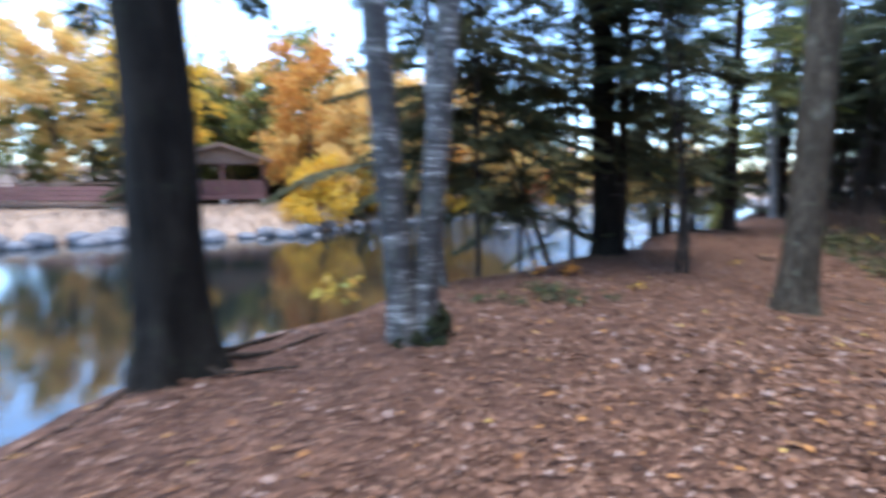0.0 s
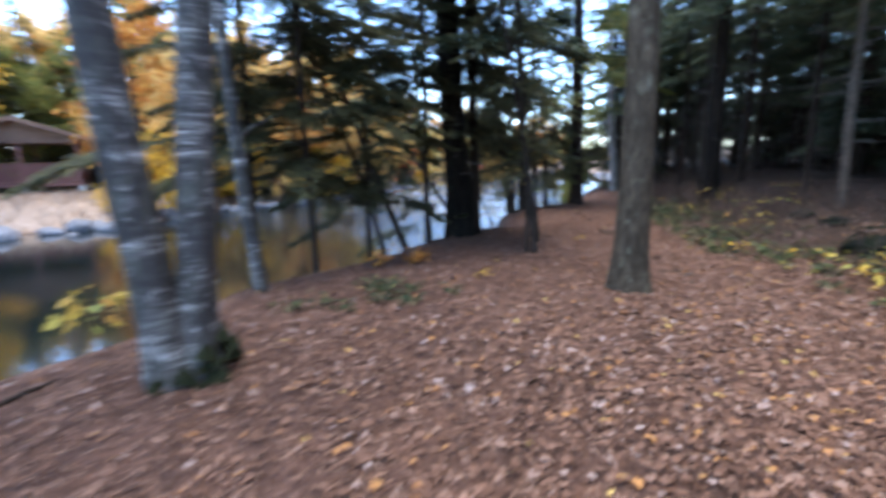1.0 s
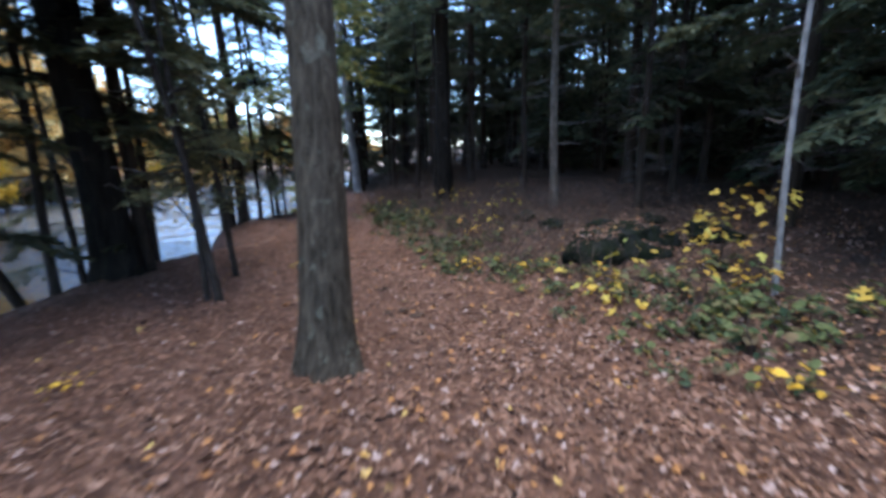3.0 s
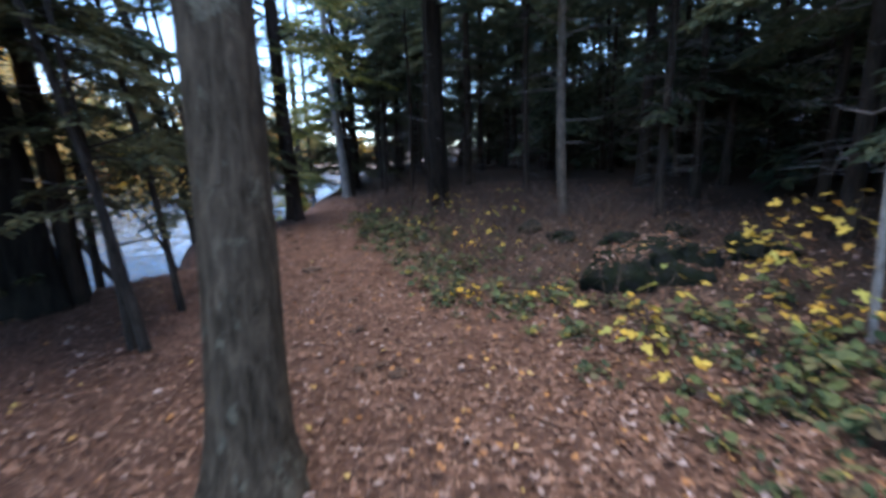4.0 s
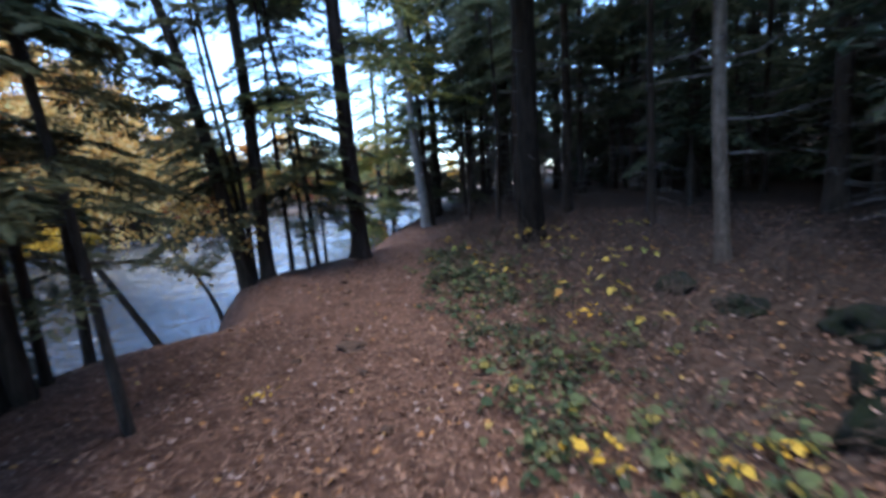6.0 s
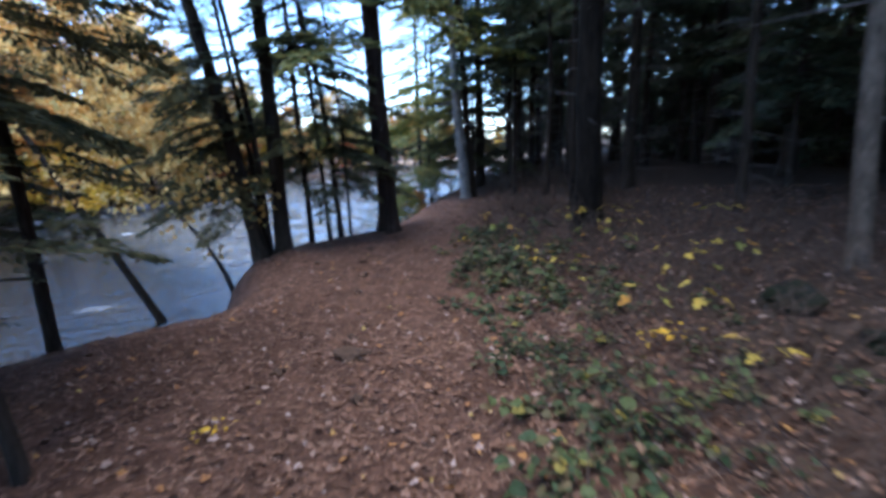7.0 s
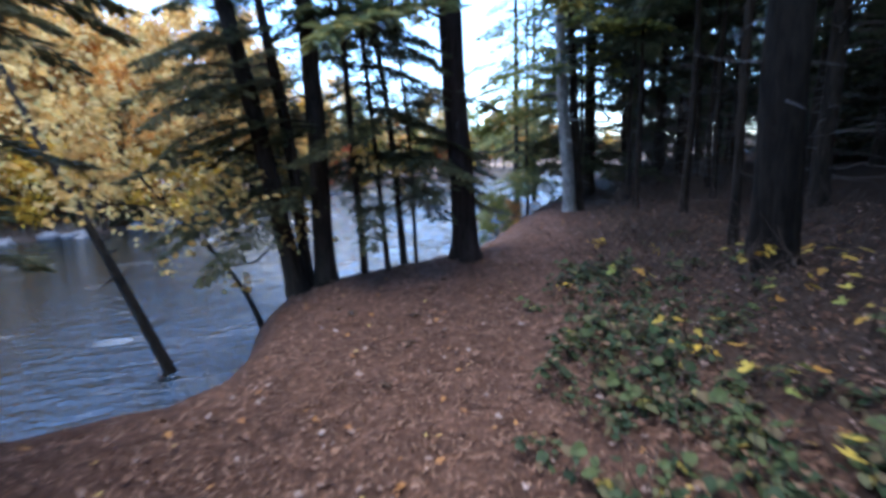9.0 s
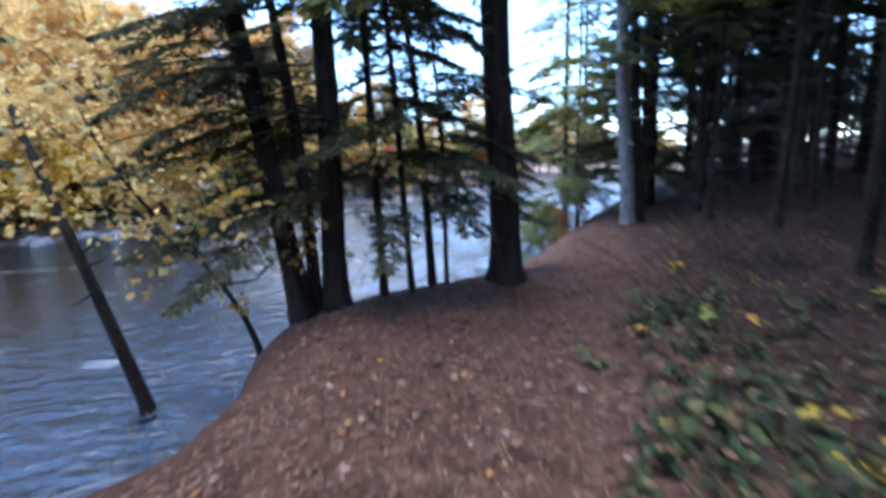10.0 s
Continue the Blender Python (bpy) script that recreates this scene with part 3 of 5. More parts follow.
def again(ob, x, y, turn=0.0, size=1.0, dz=0.0):
    return copy_thing(ob, Matrix.Translation((x, y, ground_z(x, y) + dz)) @ Matrix.Rotation(turn, 4, "Z") @ Matrix.Scale(size, 4))


def bough_part(parent, bark, needles, *args, **kw):
    """A bough of its own with its foliage."""
    wood, leaf = Shape(), []
    bough(wood, leaf, *args, **kw)
    ob = wood.make("bough", bark, parent)
    join_leaves("foliage", leaf, needles, ob)
    return ob


# ---- near trees along the path ----
def plain_tree(name, label, x, y, height, r, bark, seed, lean=(0, 0), bend=(0, 0), sides=22, flare=0.45, top=0.3, rough=0.03, high_crown=None, group="", flare_h=0.28, first=5.5, reach=2.2, boughs=26, stubs=0, dz=0.0, leaf_len=0.24):
    """A single bare lower trunk whose crown starts above head height."""
    rs = rng(seed)
    root = new(name)
    v, f, axis = trunk_shape(height, r, top, lean, bend, sides, flare, rough, seed, 0.12, 5.0, flare_h=flare_h)
    mesh_object("trunk", v, f, bark, root, True)
    if high_crown:
        for h in first + (height - first) * np.sort(rs.uniform(0, 1, boughs)):
            q = (h - first) / (height - first)
            bough_part(root, bark, high_crown, axis_at(axis, h), rs.uniform(0, 6.283), reach * (1 - q) ** 0.6 * rs.uniform(0.6, 1.1) + 0.2, rs.uniform(0.0, 0.3), 0.3, rs, leaf_len, 0.4, 0.02)
    for _ in range(stubs):
        h, az, ln = rs.uniform(1.2, first), rs.uniform(0, 6.283), rs.uniform(0.2, 1.1)
        o = np.array([math.cos(az), math.sin(az), rs.uniform(-0.2, 0.3)])
        p = axis_at(axis, h)
        stub = Shape()
        stub.tube([p, p + o * ln * 0.5 + rs.normal(0, 0.03, 3), p + o * ln + rs.normal(0, 0.05, 3)], [0.014, 0.009, 0.003], 5, False)
        stub.make("dead_branch", BARK_DEAD, root)
    return tagged(stand(root, x, y, dz=dz), label, "tree", group)


tree_a = plain_tree("pine_tree", "thick dark pine trunk with spreading roots at the brink", -2.06, 3.5, 15, 0.265, BARK_BLACK, 11, (-0.02, 0.0), sides=28, flare=0.5, high_crown=NEEDLE_DARK, flare_h=0.35, first=6.5, reach=2.2, boughs=14)
tree_c = plain_tree("maple_tree", "smooth grey trunk with pale lichen beside the path", 3.95, 5.06, 14, 0.18, BARK_GREY, 12, (0.035, 0.07), sides=28, flare=0.5, flare_h=0.24, top=0.35, rough=0.014, high_crown=NEEDLE_DARK, first=6.5, reach=1.8, boughs=10)
tree_d = plain_tree("pine_tree", "large dark twin-stemmed pine on the river bank", 3.42, 9.75, 16, 0.26, BARK_BLACK, 13, (-0.06, -0.02), sides=24, flare=0.35, high_crown=NEEDLE_DARK, first=2.4, reach=2.7, boughs=70, stubs=8)
tree_e = plain_tree("pine_tree", "straight dark reddish pine trunk at the path's bend", 8.77, 14.3, 15, 0.185, BARK_RED, 14, (-0.044, -0.03), sides=24, flare=0.6, high_crown=NEEDLE_PINE, first=3.3, reach=2.4, boughs=60, stubs=8, flare_h=0.2)
tree_m = plain_tree("spruce_tree", "thick dark spruce trunk at the forest's edge", 11.13, 11.35, 15, 0.21, BARK_UMBER, 15, (-0.04, -0.03), sides=20, flare=0.3, high_crown=NEEDLE_DARK, first=4.0, reach=2.0, boughs=22, stubs=22)
tree_g = plain_tree("spruce_tree", "slim pale brown spruce trunk among dead branches", 10.47, 7.5, 11, 0.085, BARK_PALE, 16, (0.036, 0.049), sides=14, flare=0.3, high_crown=NEEDLE_DARK, first=3.4, reach=1.7, boughs=34, stubs=18, flare_h=0.15)
tree_h = plain_tree("birch_sapling", "thin pale grey sapling rising from yellow undergrowth", 7.72, 3.17, 8, 0.03, BARK_ASH, 17, (0.0, 0.0), bend=(0.02, 0.02), sides=12, flare=0.25, stubs=8, first=4.0, flare_h=0.1, high_crown=NEEDLE_SOFT, reach=0.9, boughs=12)


for k, (h, az, ln) in enumerate([(3.3, 2.4, 1.7), (3.7, 1.5, 1.9), (3.6, 0.7, 1.7), (4.0, 3.1, 1.8), (4.3, 2.0, 2.0), (4.4, 1.1, 1.9)]):
    bough_part(tree_a, BARK_BLACK, NEEDLE_DARK, np.array([-0.02 * h, 0.0, h]), az, ln, 0.05, 0.25, rng(140 + k), 0.13, 0.36, 0.02)


def birch_clump():
    root = new("birch_tree")
    for sx, sy, r, lean, bend, seed in ((-0.1, 0.0, 0.13, (-0.08, 0.0), (0.03, 0), 21), (0.06, 0.03, 0.118, (0.06, 0.02), (0.06, 0.0), 22)):
        v, f, axis = trunk_shape(13, r, 0.3, lean, bend, 22, 0.36, 0.025, seed, 0.12, 5.0)
        ob = mesh_object("stem", v + np.array([sx, sy, 0]), f, BARK_BIRCH, root, True)
        rs, wood = rng(seed), Shape()
        cen, rad = [], []
        for i in range(12):
            h = 5.5 + i * 0.6
            az, ln = i * 2.4, rs.uniform(1.0, 2.2)
            p = axis_at(axis, h) + np.array([sx, sy, 0])
            o = np.array([math.cos(az), math.sin(az), 0.6])
            pts = p + o * (np.linspace(0, 1, 5) * ln)[:, None] + rs.normal(0, 0.05, (5, 3))
            pts[0] = p
            wood.tube(pts, [0.035, 0.028, 0.02, 0.012, 0.004], 5, False)
            for e in (2, 3, 4):
                cen.append(pts[e] + rs.normal(0, 0.2, 3))
                rad.append(0.6)
        tagged(wood.make("branchwork", BARK_BIRCH, root), kind="stuff")
        v, f = leaf_cloud(rs, np.array(cen), np.array(rad), 26, 0.11)
        mesh_object("crown", v, f, LEAF_YELLOW, root)
    moss = Shape()
    rs = rng(23)
    for _ in range(90):
        a = rs.uniform(0, 6.28)
        h = rs.uniform(0, 1) ** 2 * 0.34
        rr = (0.25 - 0.24 * h) * rs.uniform(0.75, 1.05)
        p = np.array([math.cos(a) * rr * 1.2 + 0.05, math.sin(a) * rr * 0.9, h - 0.02])
        s = rs.uniform(0.03, 0.07)
        ring = [p + np.array([math.cos(q) * s * rs.uniform(0.6, 1.3), math.sin(q) * s * rs.uniform(0.6, 1.3), -s]) for q in np.linspace(0, 6.28, 7, endpoint=False)]
        moss.add(ring + [p + np.array([math.cos(a) * s * 0.5, math.sin(a) * s * 0.5, s * 0.6])], [(i, (i + 1) % 7, 7) for i in range(7)])
    moss.make("moss", MOSS_DARK, root, False, "dark green moss round the foot")
    return tagged(stand(root, -0.24, 3.95), "double-stemmed white birch with dark scars and mossy foot", "tree")


birch_b = birch_clump()


def root_of_pine():
    """Bare roots that run from the pine's foot along the brink."""
    root = new("tree_root")
    rs = rng(31)
    for pts in ([(-1.85, 3.6), (-1.55, 3.72), (-1.25, 3.98), (-1.1, 4.2)], [(-1.9, 3.4), (-1.6, 3.36), (-1.3, 3.46), (-1.1, 3.44)], [(-2.2, 3.3), (-2.4, 2.9), (-2.45, 2.4)], [(-1.9, 3.75), (-1.6, 4.2), (-1.45, 4.6)]):
        p = np.array([(x, y, ground_z(x, y) + 0.015) for x, y in pts])
        p[0, 2] += 0.06
        sh = Shape()
        s = np.linspace(0, 1, len(p))
        t = np.linspace(0, 1, 14)
        q = np.stack([np.interp(t, s, p[:, i]) for i in range(3)], -1) + rs.normal(0, 0.008, (14, 3))
        sh.tube(q, 0.026 * (1 - 0.8 * t) + 0.005, 7)
        sh.make("root", BARK_DARK, root, True)
    return tagged(root, "bare dark pine roots running over the bank", "root")


root_of_pine()


def stem_clump(name, label, x, y, stems, seed, needles=None, leaves=None, bark=BARK_DARK, boughs=16, first=1.2, reach=1.3, all_round=False):
    """Several stems from one stool."""
    root = new(name)
    rs = rng(seed)
    for i, (sx, sy, r, lean, h, bend) in enumerate(stems):
        v, f, axis = trunk_shape(h, r, 0.25, lean, bend, 14, 0.35, 0.03, seed + i, 0.2, 5.0, 0.4, flare_h=0.2)
        off = np.array([sx, sy, 0])
        mesh_object("stem", v + off, f, bark, root, True)
        for _ in range(boughs):
            q = rs.uniform(0, 1) ** (1.0 if all_round else 1.3)
            hh = first + (h - first) * q
            if needles:
                bough_part(root, bark, needles, axis_at(axis, hh) + off, rs.uniform(0, 6.283) if all_round else rs.normal(2.8, 0.9), reach * (1 - 0.6 * q) * rs.uniform(0.5, 1.1), rs.uniform(0, 0.2), 0.35, rs, 0.1, 0.34, 0.012)
    return tagged(stand(root, x, y), label, "tree")


stem_clump("alder_clump", "clump of dark leaning stems at the water's edge", 6.62, 13.8, [(-0.3, 0.1, 0.125, (-0.172, 0.057), 11, (0.06, 0)), (0.09, 0.05, 0.135, (0.0, 0.1), 13, (0, 0)), (-0.13, 0.2, 0.055, (-0.085, 0.0), 9, (0.05, 0)), (-0.22, 0.35, 0.05, (-0.07, 0.1), 9, (0.04, 0))], 41, NEEDLE_SOFT, boughs=34, first=0.9, reach=1.7)
stem_clump("alder_clump", "thin dark stems beside the riffles", 7.25, 14.35, [(-0.05, -0.2, 0.05, (-0.02, 0.03), 10, (0.04, 0)), (0.3, -0.2, 0.04, (-0.06, 0.0), 9, (0.05, 0)), (0.62, 0.15, 0.055, (-0.08, 0.1), 9, (0.08, 0)), (0.8, 0.1, 0.03, (-0.04, 0.02), 7, (0.03, 0))], 46, NEEDLE_SOFT, boughs=52, first=1.0, reach=1.6, all_round=True)


def bare_stem(name, label, x, y, h, r, lean, seed, bark=BARK_DARK, bend=(0, 0), dz=0.0, twigs=8, needles=None, first=1.0, boughs=0, reach=0.8, leaf_len=0.09, side_bias=None):
    rs = rng(seed)
    root = new(name)
    v, f, axis = trunk_shape(h, r, 0.3, lean, bend, 12, 0.25, 0.03, seed, 0.15, 5.0, 0.5, flare_h=0.12)
    mesh_object("trunk", v, f, bark, root, True)
    for _ in range(twigs):
        hh, az, ln = rs.uniform(0.5, h * 0.95), rs.uniform(0, 6.283), rs.uniform(0.15, 0.6)
        o = np.array([math.cos(az), math.sin(az), rs.uniform(-0.1, 0.5)])
        p = axis_at(axis, hh)
        twig = Shape()
        twig.tube([p, p + o * ln * 0.5 + rs.normal(0, 0.02, 3), p + o * ln + rs.normal(0, 0.04, 3)], [0.3 * r, 0.18 * r, 0.03 * r], 4, False)
        twig.make("twig", bark, root)
    for i in range(boughs):
        q = (i + rs.uniform(0, 1)) / boughs
        az = rs.uniform(0, 6.283) if side_bias is None else side_bias + rs.normal(0, 0.8)
        bough_part(root, bark, needles, axis_at(axis, first + (h - first) * q * 0.97), az, reach * (1 - 0.7 * q) * rs.uniform(0.5, 1.15), rs.uniform(-0.05, 0.2), 0.3, rs, leaf_len, 0.36, 0.008)
    return tagged(stand(root, x, y, dz=dz), label, "tree")


bare_stem("leaning_tree", "thin dark stem leaning far out over the water", 4.78, 13.5, 6, 0.068, (-0.515, 0.506), 51, BARK_BLACK, (0.0, 0.0), twigs=12, dz=-0.88 - ground_z(4.78, 13.5))
bare_stem("leaning_tree", "dark dead trunk leaning out from the bank", 2.57, 10.3, 6, 0.085, (-0.34, 0.1), 52, BARK_DARK, twigs=4)
bare_stem("leaning_tree", "slender bent stem leaning over the bank", 1.7, 8.5, 6, 0.04, (-0.3, 0.05), 53, BARK_THIN, (0.08, 0))
bare_stem("hemlock_sapling", "thin hemlock sapling with sparse flat boughs", 4.55, 8.55, 5.5, 0.04, (-0.1, 0.02), 54, BARK_THIN, (0.04, 0), needles=NEEDLE_SOFT, first=1.0, boughs=24, reach=1.0)
bare_stem("hemlock_sapling", "slim grey-brown sapling leaning over the bank", 4.0, 7.5, 5.5, 0.045, (-0.16, 0.0), 55, BARK_THIN, (0.04, 0), needles=NEEDLE_SOFT, first=2.4, boughs=12, reach=0.9)
bare_stem("hemlock_sapling", "dark hemlock sapling near the brink", 3.9, 10.1, 8, 0.05, (-0.05, 0.0), 56, BARK_THIN, needles=NEEDLE_SOFT, first=1.6, boughs=40, reach=1.3)
bare_stem("hemlock_sapling", "small dark hemlock with drooping boughs", 3.89, 7.6, 5, 0.035, (-0.05, 0.0), 57, BARK_THIN, needles=NEEDLE_SOFT, first=1.2, boughs=46, reach=0.8, leaf_len=0.11)
bare_stem("hemlock_sapling", "young hemlock on the bank with dark soft boughs", 0.55, 7.42, 9, 0.045, (0.0, 0.0), 58, BARK_THIN, needles=NEEDLE_SOFT, first=1.2, boughs=84, reach=2.1, leaf_len=0.115)
bare_stem("young_birch", "dark birch stem with one pale side", -0.03, 6.1, 9, 0.075, (-0.05, 0.02), 59, BARK_BIRCH, needles=NEEDLE_SOFT, first=3, boughs=16, reach=1.4)
bare_stem("hemlock_sapling", "tall soft hemlock rooted low on the bank", -0.2, 7.6, 10, 0.05, (0.0, 0.0), 66, BARK_THIN, needles=NEEDLE_SOFT, first=2.2, boughs=76, reach=2.3, leaf_len=0.115)
bare_stem("hemlock_sapling", "hemlock reaching out over the brink", 1.5, 8.9, 9, 0.05, (0.0, 0.0), 60, BARK_THIN, needles=NEEDLE_SOFT, first=1.3, boughs=78, reach=2.1, leaf_len=0.115)
bare_stem("hemlock_sapling", "bushy hemlock beside the large pine", 2.75, 9.75, 10, 0.06, (0.0, 0.05), 61, BARK_THIN, needles=NEEDLE_SOFT, first=2.2, boughs=76, reach=2.2, leaf_len=0.115)
near_hemlock = bare_stem("hemlock_sapling", "dark hemlock standing near the path", 4.15, 10.95, 9, 0.06, (-0.03, 0.02), 62, BARK_THIN, needles=NEEDLE_SOFT, first=1.1, boughs=48, reach=1.5, dz=-0.05)
bare_stem("hemlock_sapling", "hemlock overhanging the river with dark boughs", 3.2, 11.3, 8, 0.06, (-0.05, 0.05), 63, BARK_THIN, needles=NEEDLE_SOFT, first=1.4, boughs=40, reach=1.6)
bare_stem("slim_pine", "second slim stem beside the large pine", 3.75, 9.75, 12, 0.1, (-0.02, 0.0), 64, BARK_DARK, needles=NEEDLE_DARK, first=3.0, boughs=26, reach=1.6)
bare_stem("young_spruce", "thin dark spruce stem at the forest's edge", 11.75, 12.4, 10, 0.06, (0, 0), 65, BARK_DARK, needles=NEEDLE_DARK, first=3.0, boughs=14, reach=0.8, twigs=20)


for k, (h, az, ln) in enumerate([(2.9, 0.8, 1.3), (3.1, 0.45, 1.5), (3.4, 0.65, 1.6), (3.7, 0.3, 1.5)]):
    bough_part(near_hemlock, BARK_THIN, NEEDLE_SOFT, np.array([-0.03 * h, 0.02 * h, h]), az, ln, 0.05, 0.3, rng(640 + k), 0.11, 0.36, 0.012)


def far_birch():
    t = bare_stem("birch_tree", "pale grey birch with sparse yellowing crown", 12.37, 17.5, 13, 0.15, (-0.013, 0.1), 71, BARK_ASH, twigs=16, needles=LEAF_OLIVE, first=2.2, boughs=40, reach=2.8, leaf_len=0.2)
    bare_stem("spruce_tree", "dark stem close beside a pale birch", 12.7, 17.6, 12, 0.11, (-0.013, 0.1), 72, BARK_DARK, needles=NEEDLE_DARK, first=3.0, boughs=30, reach=1.6, leaf_len=0.2)
    return t


far_birch()
for i, (x, y, h, r) in enumerate([(13.3, 22.6, 10, 0.1), (14.4, 25.0, 11, 0.11), (12.9, 20.9, 7, 0.06), (16.2, 27.2, 11, 0.11)]):
    bare_stem("pine_tree", "yellowing green pine at the river's bend", x, y, h, r, (0, 0), 75 + i, BARK_THIN, needles=NEEDLE_PINE, first=1.4, boughs=30, reach=2.2, leaf_len=0.18)


# ---- the dark spruce wood ----
KINDS = [
    conifer("spruce_tree", 81, 12, 0.1, 2.2, 1.9, BARK_DARK, NEEDLE_DARK, 40, 0.2, 0.42, dead=34, droop=0.3),
    conifer("spruce_tree", 82, 10, 0.075, 1.7, 1.7, BARK_DARK, NEEDLE_DARK, 40, 0.2, 0.42, dead=30, droop=0.4),
    conifer("spruce_tree", 83, 14, 0.14, 2.8, 2.2, BARK_DARK, NEEDLE_DARK, 38, 0.22, 0.42, dead=40, droop=0.25),
    conifer("spruce_tree", 84, 7, 0.045, 1.0, 1.2, BARK_THIN, NEEDLE_DARK, 52, 0.17, 0.42, dead=16, droop=0.4),
    conifer("spruce_tree", 85, 11, 0.08, 4.2, 1.4, BARK_DARK, NEEDLE_DARK, 40, 0.2, 0.42, dead=46, dead_to=4.6, droop=0.3),
]
WOOD_LABELS = ["dark spruce with dead grey lower branches", "slim dark spruce with dense drooping boughs", "tall dark spruce with bare lower trunk", "small bushy young spruce in the shade", "half-dead spruce with many bare grey branches"]

DEEP = [
    conifer("spruce_tree", 86, 12, 0.1, 1.0, 2.0, BARK_DARK, NEEDLE_DARK, 32, 0.36, 0.45, dead=10, droop=0.3, sides=8),
    conifer("spruce_tree", 87, 10, 0.09, 0.6, 1.8, BARK_DARK, NEEDLE_DARK, 32, 0.36, 0.45, dead=10, droop=0.4, sides=8),
]
EDGE_SPRUCE = conifer("spruce_tree", 88, 14, 0.13, 0.9, 2.3, BARK_DARK, NEEDLE_SOFT, 56, 0.2, 0.42, dead=10, droop=0.3)
deep_used = [False, False]


def plant_wood():
    rs = rng(90)
    spots, used = [], [False] * len(KINDS)
    tries = 0
    while len(spots) < 190 and tries < 9000:
        tries += 1
        x, y = rs.uniform(6, 34), rs.uniform(-9, 40)
        xr = x - 5.0 - (y - 3.0) * 0.43
        _, dn, df = land(np.array([x]), np.array([y]))
        if xr < (4.3 if y < 7 else 3.5) or dn[0] > -1.5 or xr > 24:
            continue
        if y < 2.2 and xr < 5.0:
            continue
        gap = 1.05 + 0.03 * xr
        if any((x - a) ** 2 + (y - b) ** 2 < gap * gap for a, b in spots) or math.hypot(x - 11.15, y - 11.5) < 0.9 or math.hypot(x - 10.14, y - 7.24) < 1.2:
            continue
        if 11 < x < 32 and abs((y - 11.5) - 0.95 * (x - 12)) < 3.0 and rs.uniform() < 0.8:
            continue
        if abs(x - 8.4) < 1.6 and abs(y - 5) < 1.4:
            continue
        spots.append((x, y))
        k = rs.choice(5, p=[0.26, 0.24, 0.18, 0.12, 0.2] if xr > 6 else [0.3, 0.04, 0.28, 0.04, 0.34])
        turn, size = rs.uniform(0, 6.28), rs.uniform(0.85, 1.15)
        if math.hypot(x - 11.3, y - 8.0) < 1.25:
            continue
        if xr > 9.5:
            far = len(spots) % 2
            if not deep_used[far]:
                deep_used[far] = True
                tagged(stand(DEEP[far], x, y, turn), "dark spruce deep in the shaded wood", "tree", "spruces of the dark wood")
            else:
                again(DEEP[far], x, y, turn, size)
            continue
        if not used[k]:
            used[k] = True
            tagged(stand(KINDS[k], x, y, turn), WOOD_LABELS[k], "tree", "spruces of the dark wood")
        else:
            again(KINDS[k], x, y, turn, size)


plant_wood()
rs_deep = rng(91)
for i in range(44):
    y = -12 + i * 1.25
    again(DEEP[i % 2], 5.0 + (y - 3.0) * 0.43 + rs_deep.uniform(25, 34), y, i * 1.7, rs_deep.uniform(1.0, 1.3))
tagged(stand(EDGE_SPRUCE, 14.3, 19.8, 0.4), "dense dark green spruce at the river's bend", "tree", "spruces of the dark wood")
for k, (x, y) in enumerate([(15.6, 22.0), (18.2, 23.4), (19.6, 24.6), (21.4, 25.6)]):
    again(EDGE_SPRUCE, x, y, k * 1.1 + 1, 0.85 + 0.03 * k)
# trees behind the start of the walk and farther down the near bank
# those behind are unseen, added to block light from the rear
for k, (x, y) in enumerate([(-5.2, -7.5), (-3.4, -6.4), (-1.6, -7.2), (0.4, -5.6), (2.2, -6.6), (3.6, -5.2), (5.2, -6.0), (6.4, -4.0), (8.2, -3.6), (9.4, -2.0), (10.4, -0.4), (11.5, 0.8), (9.8, 1.4), (-2.4, -9.5), (1.4, -9.2), (4.6, -9.0), (7.2, -7.2), (-6.6, -10.5), (14.5, 20.0), (15.6, 23.0)]):
    again(KINDS[k % 3], x, y, k * 1.3, 1.0)


# ---- the far bank ----
GOLD = [
    (broadleaf("maple_tree", 101, 11, 0.16, 1.6, 3.4, BARK_THIN, LEAF_GOLD, 18, 8, 58, 0.24), "golden autumn maple on the far bank"),
    (broadleaf("birch_tree", 102, 12, 0.13, 1.8, 2.8, BARK_BIRCH, LEAF_YELLOW, 16, 8, 48, 0.22), "yellow birch with white trunk across the river"),
    (broadleaf("maple_tree", 103, 9, 0.13, 1.2, 3.0, BARK_THIN, LEAF_ORANGE, 15, 8, 50, 0.22), "orange autumn maple across the water"),
    (broadleaf("maple_tree", 104, 10, 0.15, 1.4, 3.2, BARK_THIN, LEAF_OLIVE, 16, 8, 46, 0.24), "olive green tree turning yellow on the far bank"),
    (conifer("spruce_tree", 105, 12, 0.16, 0.7, 2.3, BARK_DARK, NEEDLE_SOFT, 90, 0.26, 0.45, dead=4), "green spruce among autumn trees on the far bank"),
    (broadleaf("dogwood_shrub", 106, 3.0, 0.05, 0.3, 1.4, BARK_THIN, LEAF_RED, 12, 6, 40, 0.14, clump_r=0.4), "red autumn shrub at the water's edge"),
    (broadleaf("willow_shrub", 107, 3.2, 0.05, 0.3, 1.6, BARK_THIN, LEAF_YELLOW, 12, 6, 40, 0.16, clump_r=0.45), "yellow autumn shrub at the water's edge"),
]
gold_used = [False] * len(GOLD)


